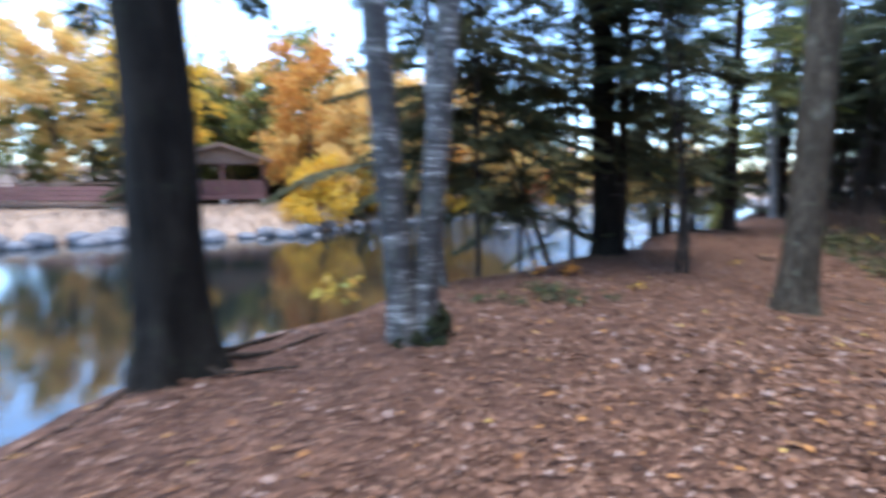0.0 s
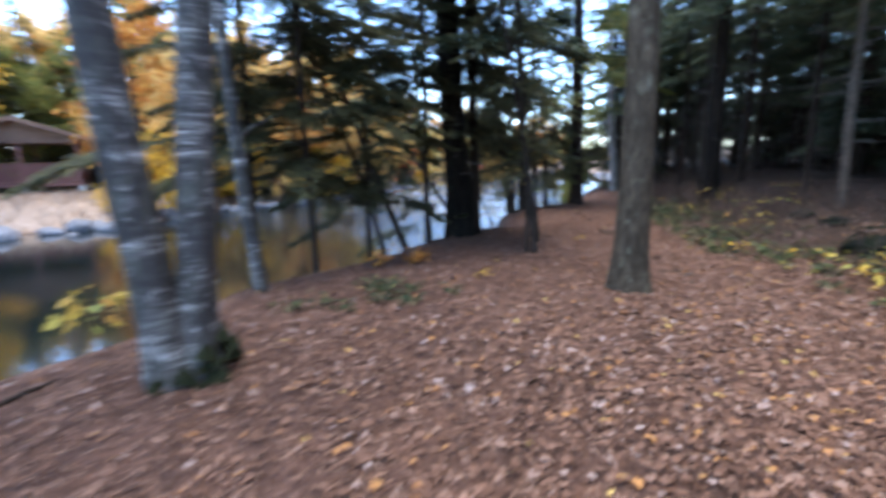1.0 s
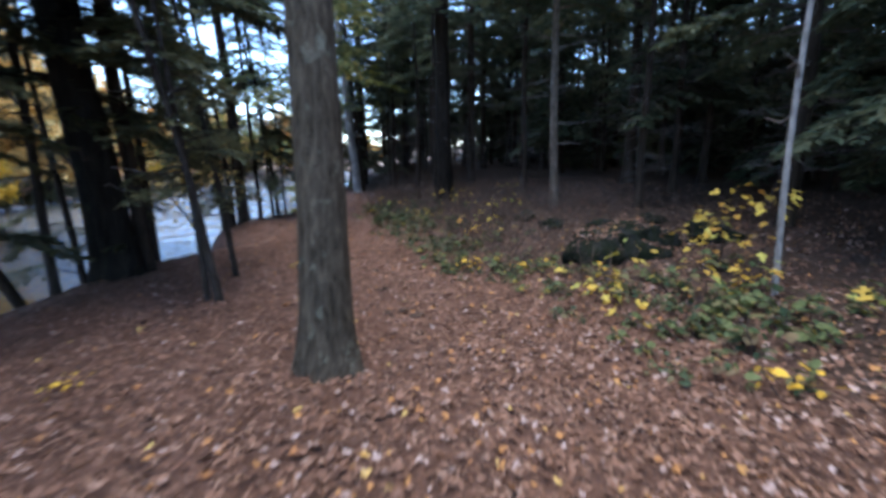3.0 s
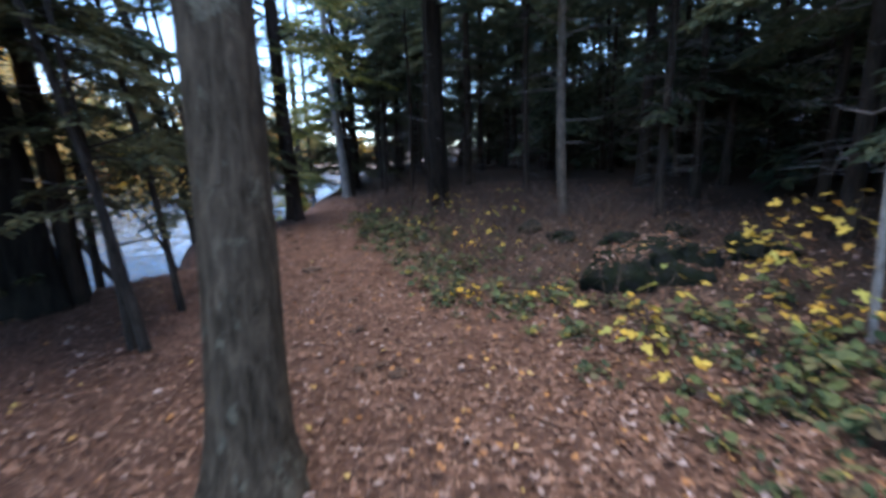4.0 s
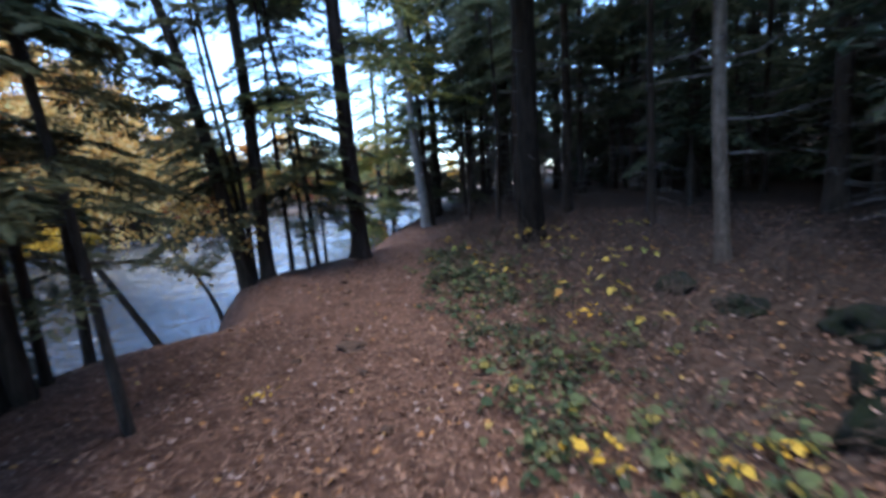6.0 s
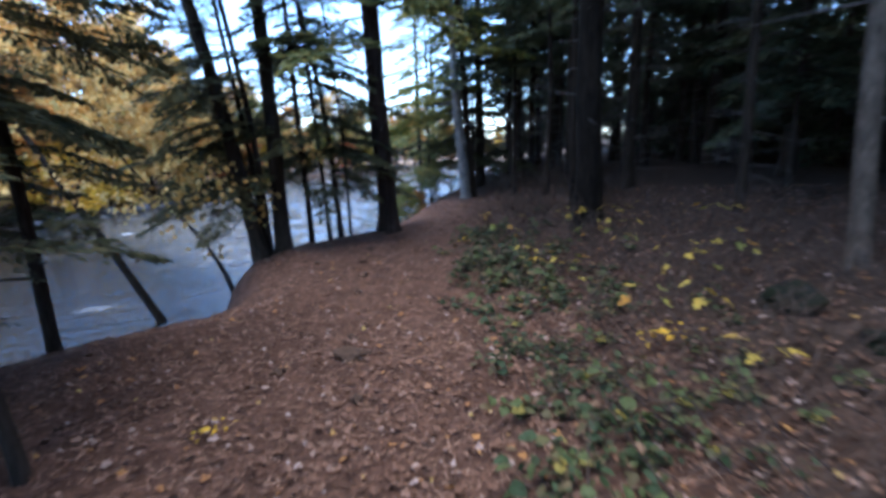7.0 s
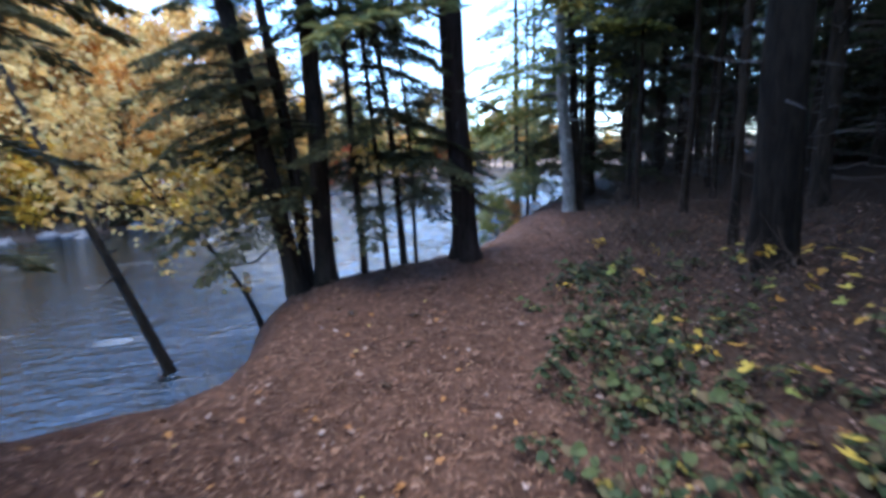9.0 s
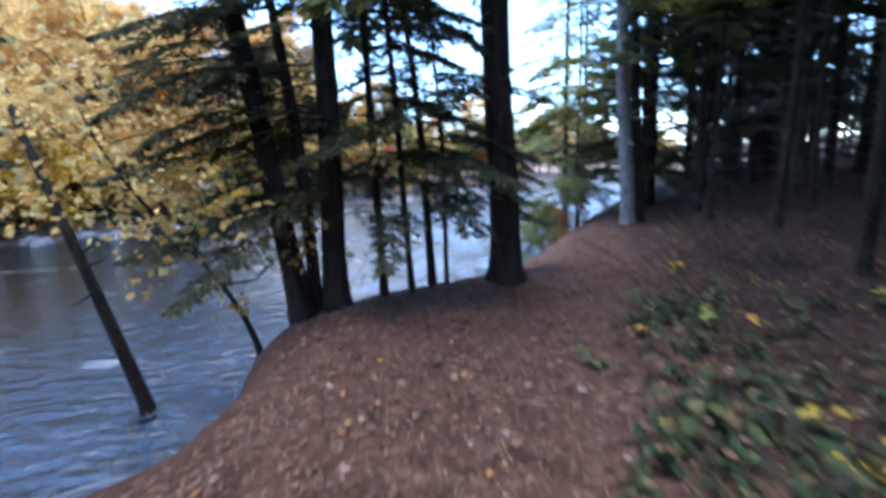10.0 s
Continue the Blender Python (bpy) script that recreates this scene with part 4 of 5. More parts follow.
def far_tree(k, x, y, turn, size=1.0):
    ob, label = GOLD[k]
    if not gold_used[k]:
        gold_used[k] = True
        ob = tagged(stand(ob, x, y, turn), label, "shrub" if "shrub" in ob.name else "tree", "trees of the far bank")
        return ob
    return again(ob, x, y, turn, size)


for k, x, y, s in [(1, -18.5, 30.5, 1.0), (0, -24, 29.5, 1.0), (4, -16.2, 25.4, 0.7), (4, -23.0, 31.5, 1.1), (3, -27, 30, 0.9), (2, -8.2, 29.5, 0.85), (0, -5.0, 27.5, 1.0), (6, -5.9, 22.8, 1.1), (4, -13.5, 38.5, 1.0), (3, -17.8, 37.0, 1.0), (4, -20.5, 32.0, 0.9), (3, -10.2, 37.0, 1.5), (4, -16.2, 39.0, 1.0), (0, -9.6, 31.6, 0.7), (4, -7.6, 33.5, 1.2), (0, -2.8, 29.6, 1.2), (2, -0.4, 29.6, 1.0), (0, 0.8, 32.5, 1.2), (4, -1.4, 32.0, 1.0), (0, -4.4, 32.5, 1.2), (0, 3.2, 35.8, 1.2), (1, 5.2, 39.5, 1.2), (2, 6.6, 42.5, 1.0), (5, 8.6, 43.6, 1.3), (4, 3.5, 40.0, 1.1), (0, 9.2, 46.8, 1.2), (5, 12.8, 49.2, 1.4), (6, 10.8, 46.2, 1.3), (2, 14.0, 52.5, 1.1), (0, 18.0, 53.8, 1.2), (5, 18.8, 52.6, 1.4), (3, 22, 56, 1.2), (2, 26, 57, 1.1), (6, 22, 54.6, 1.3), (4, 15, 57, 1.2), (0, -6.6, 30.4, 1.1), (0, -4.4, 30.2, 1.1), (2, -2.4, 31.6, 1.15), (0, -0.8, 31.0, 1.1), (0, 1.4, 34.4, 1.2), (0, 3.0, 37.4, 1.3), (1, -3.4, 34.0, 1.2), (0, -6.0, 34.5, 1.25), (1, -23, 20, 1.1), (4, -26, 17, 1.0), (0, -30, 13, 1.1), (3, -36, 9, 1.2)]:
    far_tree(k, x, y, x * 3.1 + y, s * ((0.8 if x < -7 else 0.63) if y < 38 else 0.55) * (1.25 if k > 4 else 1.0))


tagged(stand(broadleaf("birch_tree", 108, 12, 0.14, 4.4, 2.5, BARK_BIRCH, LEAF_YELLOW, 15, 8, 46, 0.2), -12.9, 21.4), "white-trunked birch with high yellow crown", "tree")
rs_bank = rng(112)
for i in range(34):
    e = i / 33
    x, y = float(np.interp(e, [0, 0.3, 0.55, 1], [4, 9, 16, 34])), float(np.interp(e, [0, 0.3, 0.55, 1], [34.5, 43.5, 51.8, 59.5]))
    far_tree(int(rs_bank.choice([3, 0, 6, 5, 4, 2], p=[0.3, 0.2, 0.14, 0.12, 0.14, 0.1])), x + rs_bank.normal(0, 0.7), y + rs_bank.uniform(0, 1.5), i * 1.9, rs_bank.uniform(0.4, 0.6))


BACK = [
    (broadleaf("maple_tree", 113, 11, 0.16, 1.6, 3.4, BARK_THIN, LEAF_GOLD, 15, 7, 36, 0.38, sides=7, step=0.6), "golden maple deep in the autumn wood"),
    (broadleaf("birch_tree", 114, 12, 0.13, 1.8, 2.8, BARK_BIRCH, LEAF_YELLOW, 14, 6, 26, 0.36, sides=7, step=0.6), "yellow birch standing in the far wood"),
    (broadleaf("maple_tree", 115, 9, 0.13, 1.2, 3.0, BARK_THIN, LEAF_ORANGE, 14, 6, 26, 0.36, sides=7, step=0.6), "orange maple standing in the far wood"),
    (broadleaf("maple_tree", 116, 10, 0.15, 1.4, 3.2, BARK_THIN, LEAF_OLIVE, 14, 6, 26, 0.4, sides=7, step=0.6), "olive tree standing in the far wood"),
    (conifer("spruce_tree", 117, 12, 0.16, 0.7, 2.3, BARK_DARK, NEEDLE_SOFT, 54, 0.42, 0.45, dead=2, sides=7), "green spruce standing in the far wood"),
]
back_used = [False] * len(BACK)


def back_tree(k, x, y, turn, size):
    ob, label = BACK[k]
    if back_used[k]:
        return again(ob, x, y, turn, size)
    back_used[k] = True
    return tagged(stand(ob, x, y, turn, size), label, "tree", "trees of the far wood")


def far_woods():
    rs = rng(111)
    n, tries = 0, 0
    while n < 150 and tries < 8000:
        tries += 1
        x, y = rs.uniform(-45, 60), rs.uniform(5, 85)
        df = land(np.array([x]), np.array([y]))[2][0]
        if df < 6 or df > 30 or (-25 < x < -8.5 and y < 36):
            continue
        n += 1
        back_tree(int(rs.choice(5, p=[0.3, 0.14, 0.16, 0.14, 0.26])), x, y, rs.uniform(0, 6.28), rs.uniform(0.62, 0.85) * (1.0 if y < 40 else 0.75))


far_woods()
for k, (x, y) in enumerate([(-21, 41), (-16.5, 42.5), (-26, 40), (-19, 43.5), (-13, 43), (-23.5, 43), (-10, 42)]):
    back_tree((3, 4, 0, 3, 4, 3, 3)[k], x, y, k * 1.9, 0.98)
for k, (x, y) in enumerate([(-22.5, 41), (-20.4, 42.5), (-18.4, 40.5), (-16.4, 42.5), (-14.2, 41), (-12.2, 43), (-10, 41), (-25, 39.5), (-7.6, 41), (-21.4, 39), (-17.2, 39), (-27.5, 37)]):
    far_tree((4, 3, 4, 0, 3, 4, 3, 0, 4, 3, 4, 0)[k], x, y, k * 1.3, 0.98)
for k, (x, y) in enumerate([(13.2, 16.2), (13.9, 17.4), (13.5, 18.9), (14.8, 18.2), (14.2, 15.2), (15.6, 19.4), (15.4, 16.6), (16.6, 21.4), (13.0, 14.6), (17.4, 19.8), (16.2, 17.8)]):
    again(KINDS[4], x, y, k * 2.1, 0.62 + 0.03 * k)
for k, (x, y, s) in enumerate([(-5.6, 25.0, 0.9), (-4.4, 27.2, 0.8), (-2.8, 27.6, 0.9), (-1.2, 27.8, 0.8), (0.4, 29.4, 0.9), (1.8, 31.4, 0.8), (3.2, 33.2, 0.9), (-6.6, 22.6, 0.6)]):
    far_tree(6 if k % 3 else 0, x, y, k * 1.4, s if k % 3 else s * 0.38)
# coloured shrubs on the near bank beyond the bend, and a golden maple over the water
far_tree(6, -7.2, 23.4, 2.2, 0.5)
for k, (x, y, s) in enumerate([(-3.4, 28.0, 0.36), (-2.0, 28.3, 0.3), (-0.4, 28.8, 0.38), (0.9, 30.6, 0.33), (-5.2, 26.6, 0.34), (2.4, 32.8, 0.4), (4.0, 34.6, 0.36)]):
    far_tree(4, x, y, k * 1.7, s)
far_tree(3, 10.9, 18.4, 0.6, 0.16)
far_tree(2, 12.0, 20.0, 1.9, 0.16)
for k, (x, y, s) in enumerate([(-30, 36, 1.2), (-27, 38, 1.3), (-24.5, 36.5, 1.2), (-22, 39, 1.3), (-19.6, 37.5, 1.2), (-17.4, 40, 1.3), (-15, 38.6, 1.2), (-12.8, 40, 1.3), (-10.6, 38.6, 1.2), (-8, 39, 1.2), (-5.6, 37.6, 1.1), (-3.2, 38.6, 1.1), (-13.4, 36.6, 1.0), (-15.6, 36.0, 0.95), (-18.0, 35.0, 1.0), (-11.6, 36.8, 0.95), (-16.6, 33.8, 0.6), (-11.4, 33.6, 0.6), (-33, 31, 1.2), (-29, 33, 1.0), (-17.2, 34.6, 1.35), (-12.4, 36.2, 1.5), (-19.4, 33.6, 1.2)]):
    far_tree((4, 3, 4, 4, 3, 0)[k % 6], x, y, k * 2.3, s * 0.72)


def stone_shape(rs, sx, sy, sz, sub=2, rough=0.18):
    bm = bmesh.new()
    bmesh.ops.create_icosphere(bm, subdivisions=sub, radius=1.0)
    o = Vector(rs.uniform(-50, 50, 3).tolist())
    for v in bm.verts:
        k = 1 + rough * noise.noise(v.co * 1.3 + o) * 2 + rough * 0.5 * noise.noise(v.co * 3.1 + o)
        v.co = Vector((v.co.x * sx * k, v.co.y * sy * k, v.co.z * sz * k))
    return bm


def boulder_mesh(name, rs, sx, sy, sz, material, sub=2, rough=0.18, smooth=True):
    bm = stone_shape(rs, sx, sy, sz, sub, rough)
    me = bpy.data.meshes.new(name)
    bm.to_mesh(me)
    bm.free()
    me.materials.append(material)
    if smooth:
        me.polygons.foreach_set("use_smooth", [True] * len(me.polygons))
    return me


def shore_stones():
    rs = rng(121)
    kinds = [boulder_mesh("boulder", rs, 0.5, 0.4, 0.32, STONE) for _ in range(6)]
    line = [np.array(p, float) for p in FAR[2:12]]
    for a, b in zip(line, line[1:]):
        n = int(np.linalg.norm(b - a) / 0.5)
        for i in range(n):
            p = a + (b - a) * (i + rs.uniform(0, 1)) / n + rs.normal(0, 0.35, 2)
            if -22 < p[0] and p[1] < 46:
                ob = new("boulder", kinds[rs.randint(6)])
                s = rs.uniform(0.4, 1.45) * (0.6 if p[0] > -5.5 else 1.0)
                ob.matrix_basis = Matrix.Translation((p[0], p[1], max(ground_z(*p), WATER_Z - 0.1) + 0.08 * s)) @ Matrix.Rotation(rs.uniform(0, 6.28), 4, "Z") @ Matrix.Scale(s, 4)
                tagged(ob, "grey boulder at the far waterline", "rock", "shore boulders")
    for i in range(26):
        x, y = rs.uniform(5, 18), rs.uniform(24, 46)
        _, dn, df = land(np.array([x]), np.array([y]))
        if dn[0] < 1.5 or df[0] > -1.0:
            continue
        ob = new("boulder", kinds[rs.randint(6)])
        s = rs.uniform(0.5, 1.1)
        ob.matrix_basis = Matrix.Translation((x, y, WATER_Z - 0.16 * s)) @ Matrix.Rotation(rs.uniform(0, 6.28), 4, "Z") @ Matrix.Scale(s, 4)
        tagged(ob, "wet grey boulder standing in the riffles", "rock", "river boulders")


shore_stones()


def dry_grass():
    rs = rng(131)
    n = 26000
    x, y = rs.uniform(-26, 14, n), rs.uniform(14, 50, n)
    z, dn, df = land(x, y)
    ok = (df > 0.5) & (df < 5.5 + 1.5 * waves(x, y, 6, 3))
    x, y, z = x[ok], y[ok], z[ok]
    m = len(x)
    way = np.stack([rs.normal(0, 0.3, m), rs.normal(0, 0.3, m), np.ones(m)], -1)
    L = rs.uniform(0.25, 0.6, m)
    v, f = diamonds(np.stack([x, y, z - 0.02], -1), way, rs.normal(0, 1, (m, 3)), L, np.full(m, 0.05))
    return tagged(mesh_object("dry_grass", v, f, STRAW), "tall straw coloured grass on the far bank", "grass", kind="stuff")


dry_grass()


# ---- the open shelter and boardwalk across the river ----
def beam_part(name, parent, cx, cy, cz, sx, sy, sz, material, rot=None, label=""):
    bm = bmesh.new()
    bmesh.ops.create_cube(bm, size=1.0)
    bmesh.ops.scale(bm, vec=(sx, sy, sz), verts=bm.verts)
    bmesh.ops.bevel(bm, geom=bm.edges[:], offset=min(sx, sy, sz) * 0.12, segments=1, affect="EDGES")
    m = Matrix.Translation((cx, cy, cz))
    if rot:
        m = m @ rot
    bmesh.ops.transform(bm, matrix=m, verts=bm.verts)
    return part(name, bm, material, parent, label)


def railing(parent, x0, y0, x1, y1, z, h):
    n = max(2, int(math.hypot(x1 - x0, y1 - y0) / 0.15))
    a = math.atan2(y1 - y0, x1 - x0)
    ln = math.hypot(x1 - x0, y1 - y0)
    rot = Matrix.Rotation(a, 4, "Z")
    mx, my = (x0 + x1) / 2, (y0 + y1) / 2
    rail = beam_part("rail", parent, mx, my, z + h, ln, 0.1, 0.06, WOOD_RED, rot)
    beam_part("rail", parent, mx, my, z + 0.1, ln, 0.06, 0.08, WOOD_RED, rot)
    for i in range(1, n):
        e = i / n
        beam_part("baluster", parent, x0 + (x1 - x0) * e, y0 + (y1 - y0) * e, z + h * 0.55, 0.1, 0.03, h * 0.85, WOOD_RED, rot)
    return rail


def shelter():
    root = new("shelter")
    w, d, hz = 2.35, 1.9, 2.05
    beam_part("floor", root, 0, 0, 0.0, 2 * w + 0.2, 2 * d + 0.2, 0.16, WOOD_RED)
    for x in (-w, 0, w):
        for y in (-d, d):
            beam_part("post", root, x, y, 0.08 + hz / 2, 0.14, 0.14, hz, WOOD_RED)
            beam_part("pier", root, x, y, -0.4, 0.34, 0.34, 0.64, CONCRETE, None, "pale concrete pier")
    beam_part("beam", root, 0, -d, hz + 0.16, 2 * w + 0.3, 0.14, 0.2, WOOD_BROWN)
    beam_part("beam", root, 0, d, hz + 0.16, 2 * w + 0.3, 0.14, 0.2, WOOD_BROWN)
    for x in (-w, w):
        beam_part("beam", root, x, 0, hz + 0.16, 0.14, 2 * d + 0.3, 0.2, WOOD_BROWN)
    railing(root, -w, -d, w, -d, 0.08, 1.0)
    railing(root, -w, d, w, d, 0.08, 1.0)
    railing(root, -w, -d, -w, d, 0.08, 1.0)
    railing(root, w, -d, w, 0, 0.08, 1.0)
    peak, eave, over = 1.0, 3.0, 0.55
    for sg in (-1, 1):
        ang = math.atan2(peak, eave)
        ln = math.hypot(peak, eave)
        r = Matrix.Rotation(sg * ang, 4, "Y")
        beam_part("roof", root, sg * eave / 2, 0, hz + 0.3 + peak / 2, ln + 0.06, 2 * (d + over), 0.09, SHINGLE, r, "brown shingled roof slope")
        for y in (-d - over, d + over):
            beam_part("bargeboard", root, sg * eave / 2, y * 1.01, hz + 0.24 + peak / 2, ln, 0.05, 0.2, WOOD_BROWN, r)
    for y in (-d, d):
        bm = bmesh.new()
        tri = [(-2.6, y - 0.04, hz + 0.26), (2.6, y - 0.04, hz + 0.26), (0, y - 0.04, hz + 0.26 + peak * 0.86)]
        a = [bm.verts.new(p) for p in tri]
        b = [bm.verts.new((p[0], p[1] + 0.08, p[2])) for p in tri]
        bm.faces.new(a)
        bm.faces.new(b[::-1])
        for i in range(3):
            bm.faces.new((a[i], b[i], b[(i + 1) % 3], a[(i + 1) % 3]))
        bmesh.ops.recalc_face_normals(bm, faces=bm.faces)
        part("gable", bm, WOOD_BROWN, root)
    root.matrix_basis = Matrix.Translation((-14.2, 31.2, 0.5)) @ Matrix.Rotation(radians(16), 4, "Z")
    return tagged(root, "open brown wooden shelter with railing and gabled roof", "shelter")


shelter()


def boardwalk():
    root = new("boardwalk")
    beam_part("deck", root, 0, 0, 0, 9.0, 1.7, 0.22, WOOD_BROWN)
    for x in np.linspace(-4.4, 4.4, 7):
        for y in (-0.8, 0.8):
            beam_part("post", root, x, y, 0.6, 0.1, 0.1, 1.1, WOOD_RED)
    for y in (-0.8, 0.8):
        for z in (0.35, 0.62, 0.88):
            beam_part("board", root, 0, y - 0.07, z, 9.0, 0.04, 0.2, WOOD_RED)
        beam_part("rail", root, 0, y, 1.16, 9.0, 0.16, 0.06, WOOD_BROWN)
    for x in (-4.0, -1.4, 1.2, 3.8):
        beam_part("pier", root, x, 0, -0.75, 0.8, 1.3, 1.3, CONCRETE, None, "pale concrete pier")
    root.matrix_basis = Matrix.Translation((-21.5, 26.1, 0.3)) @ Matrix.Rotation(radians(-4), 4, "Z")
    return tagged(root, "brown wooden boardwalk with board railing on pale piers", "boardwalk")


boardwalk()


# ---- the forest floor's things ----
for i, (x, y, s) in enumerate([(9.4, 5.9, 0.3), (9.2, 6.7, 0.2), (10.2, 5.4, 0.25), (9.6, 4.3, 0.35), (9.5, 7.45, 0.24)]):
    rs = rng(150 + i)
    ob = new("boulder", boulder_mesh("boulder", rs, s, s * 0.8, s * 0.6, MOSSY, 4, 0.34))
    ob.matrix_basis = Matrix.Translation((x, y, ground_z(x, y) + s * 0.05)) @ Matrix.Rotation(i * 1.7, 4, "Z")
    tagged(ob, "small mossy rock on the leafy forest floor", "rock")

# the lump at (6.48, 9.2) stands in for a patch of scuffed soil
for i, (x, y, s) in enumerate([(5.21, 5.59, 0.085), (5.04, 5.83, 0.07), (6.48, 9.2, 0.15), (5.43, 6.54, 0.05), (5.76, 6.5, 0.05)]):
    ob = new("stone", boulder_mesh("stone", rng(158 + i), s, s * 0.75, s * 0.3, CLOD, 3, 0.22))
    ob.matrix_basis = Matrix.Translation((x, y, ground_z(x, y) + s * 0.12)) @ Matrix.Rotation(i * 1.2, 4, "Z")
    tagged(ob, "small flat dark stone or soil lump sunk in the needle path", "stone")

LOBES = [(0.0, 0.0), (0.3, 0.12), (0.22, 0.32), (0.52, 0.34), (0.5, 0.14), (0.74, 0.2), (1.0, 0.0)]


def leaf_shapes(rs, n, fold=0.25):
    """Lobed leaves lying about: twelve outline points and a midrib, curled at random."""
    half = np.array(LOBES)
    out = np.concatenate([half, half[1:-1][::-1] * np.array([1, -1])])
    k = len(out)
    curl = rs.uniform(-0.5, 1.0, n)[:, None] * fold
    twist = rs.uniform(-0.4, 0.4, n)[:, None] * fold
    x = out[None, :, 0] - 0.5
    y = out[None, :, 1] * rs.uniform(0.75, 1.25, n)[:, None]
    z = curl * (y * y * 3.0 + x * x * 1.2) + twist * x * y * 3
    mid = np.zeros((n, 1))
    x, y, z = np.concatenate([np.repeat(x, n, 0) if len(x) == 1 else x, mid], 1), np.concatenate([y, mid], 1), np.concatenate([z, mid], 1)
    faces = np.array([[i, (i + 1) % k, k] for i in range(k)])
    return np.stack([x, y, z], -1), faces


def turned(rs, shapes, pos, size, tilt):
    n = len(shapes)
    a, b, c = rs.uniform(0, 2 * np.pi, n), rs.normal(0, tilt, n), rs.normal(0, tilt, n)
    ca, sa, cb, sb, cc, sc = np.cos(a), np.sin(a), np.cos(b), np.sin(b), np.cos(c), np.sin(c)
    p = shapes * np.asarray(size).reshape(-1, 1, 1)
    x, y, z = p[..., 0], p[..., 1], p[..., 2]
    y, z = y * cb[:, None] - z * sb[:, None], y * sb[:, None] + z * cb[:, None]
    x, z = x * cc[:, None] + z * sc[:, None], -x * sc[:, None] + z * cc[:, None]
    x, y = x * ca[:, None] - y * sa[:, None], x * sa[:, None] + y * ca[:, None]
    return np.stack([x, y, z], -1) + pos[:, None, :]


def mossy_boulder():
    """Two fused, undercut lumps of rock, dark with moss, their tops under fallen leaves."""
    rs = rng(141)
    x0, y0, turn = 8.42, 5.1, radians(-30)
    bm = stone_shape(rs, 0.8, 0.46, 0.62, 5, 0.22)
    for v in bm.verts:
        notch = math.exp(-(((v.co.x + 0.12) / 0.13) ** 2))
        v.co.y *= 1 - 0.34 * notch
        v.co.z *= (1 - 0.16 * notch) * (0.8 if v.co.x < -0.12 else 1.0 - 0.2 * max(0.0, min(1.0, -v.co.x / 0.12)))
        n = noise.noise(v.co * 17.0) * 0.025 + noise.noise(v.co * 8.0) * 0.045 + noise.noise(v.co * 3.3) * 0.09
        v.co += Vector((n, -n, n * 0.6))
        top = 0.26 + 0.17 * (v.co.x + 0.6)
        if v.co.z > top:
            v.co.z = top + (v.co.z - top) * 0.4
    me = bpy.data.meshes.new("boulder")
    bm.to_mesh(me)
    bm.free()
    me.materials.append(MOSSY)
    me.polygons.foreach_set("use_smooth", [True] * len(me.polygons))
    ob = new("boulder", me)
    ob.matrix_basis = Matrix.Translation((x0, y0, ground_z(x0, y0))) @ Matrix.Rotation(turn, 4, "Z")
    bpy.context.view_layer.update()
    n = 900
    lx, ly = rs.uniform(-0.9, 0.85, n), rs.uniform(-0.5, 0.55, n)
    pos = []
    for x, y in zip(lx, ly):
        hit, place, normal, _ = ob.ray_cast(Vector((x, y, 3.0)), Vector((0, 0, -1)))
        if hit and normal.z > 0.72 and place.z > 0.1:
            pos.append(tuple(place + Vector((0, 0, 0.01))))
    pos = np.array(pos)
    shp, faces = leaf_shapes(rs, len(pos), 0.5)
    v = turned(rs, shp, pos, rs.uniform(0.04, 0.08, len(pos)), 0.3)
    k = v.shape[1]
    tagged(mesh_object("leaf_litter", v.reshape(-1, 3), (np.arange(len(pos))[:, None, None] * k + faces[None]).reshape(-1, 3), LITTER, ob), kind="stuff")
    return tagged(ob, "dark mossy boulder half sunk among fallen leaves", "rock")


mossy_boulder()


def litter_density(x, y):
    """How thickly leaves lie: most on the flat beside the path's start, thin on the needle carpet of the brink."""
    xr = x - 5.0 - (y - 3.0) * 0.43
    d = 0.11 + 0.85 * hill(x, y, 3.2, 2.0, 3.1) + 0.6 * hill(x, y, 6.4, 4.2, 1.5) + 0.28 * hill(x, y, 6.6, 8.0, 2.0)
    return np.clip(d + 0.22 * smooth_step((xr - 0.5) / 1.5) * (xr < 7), 0, 1)


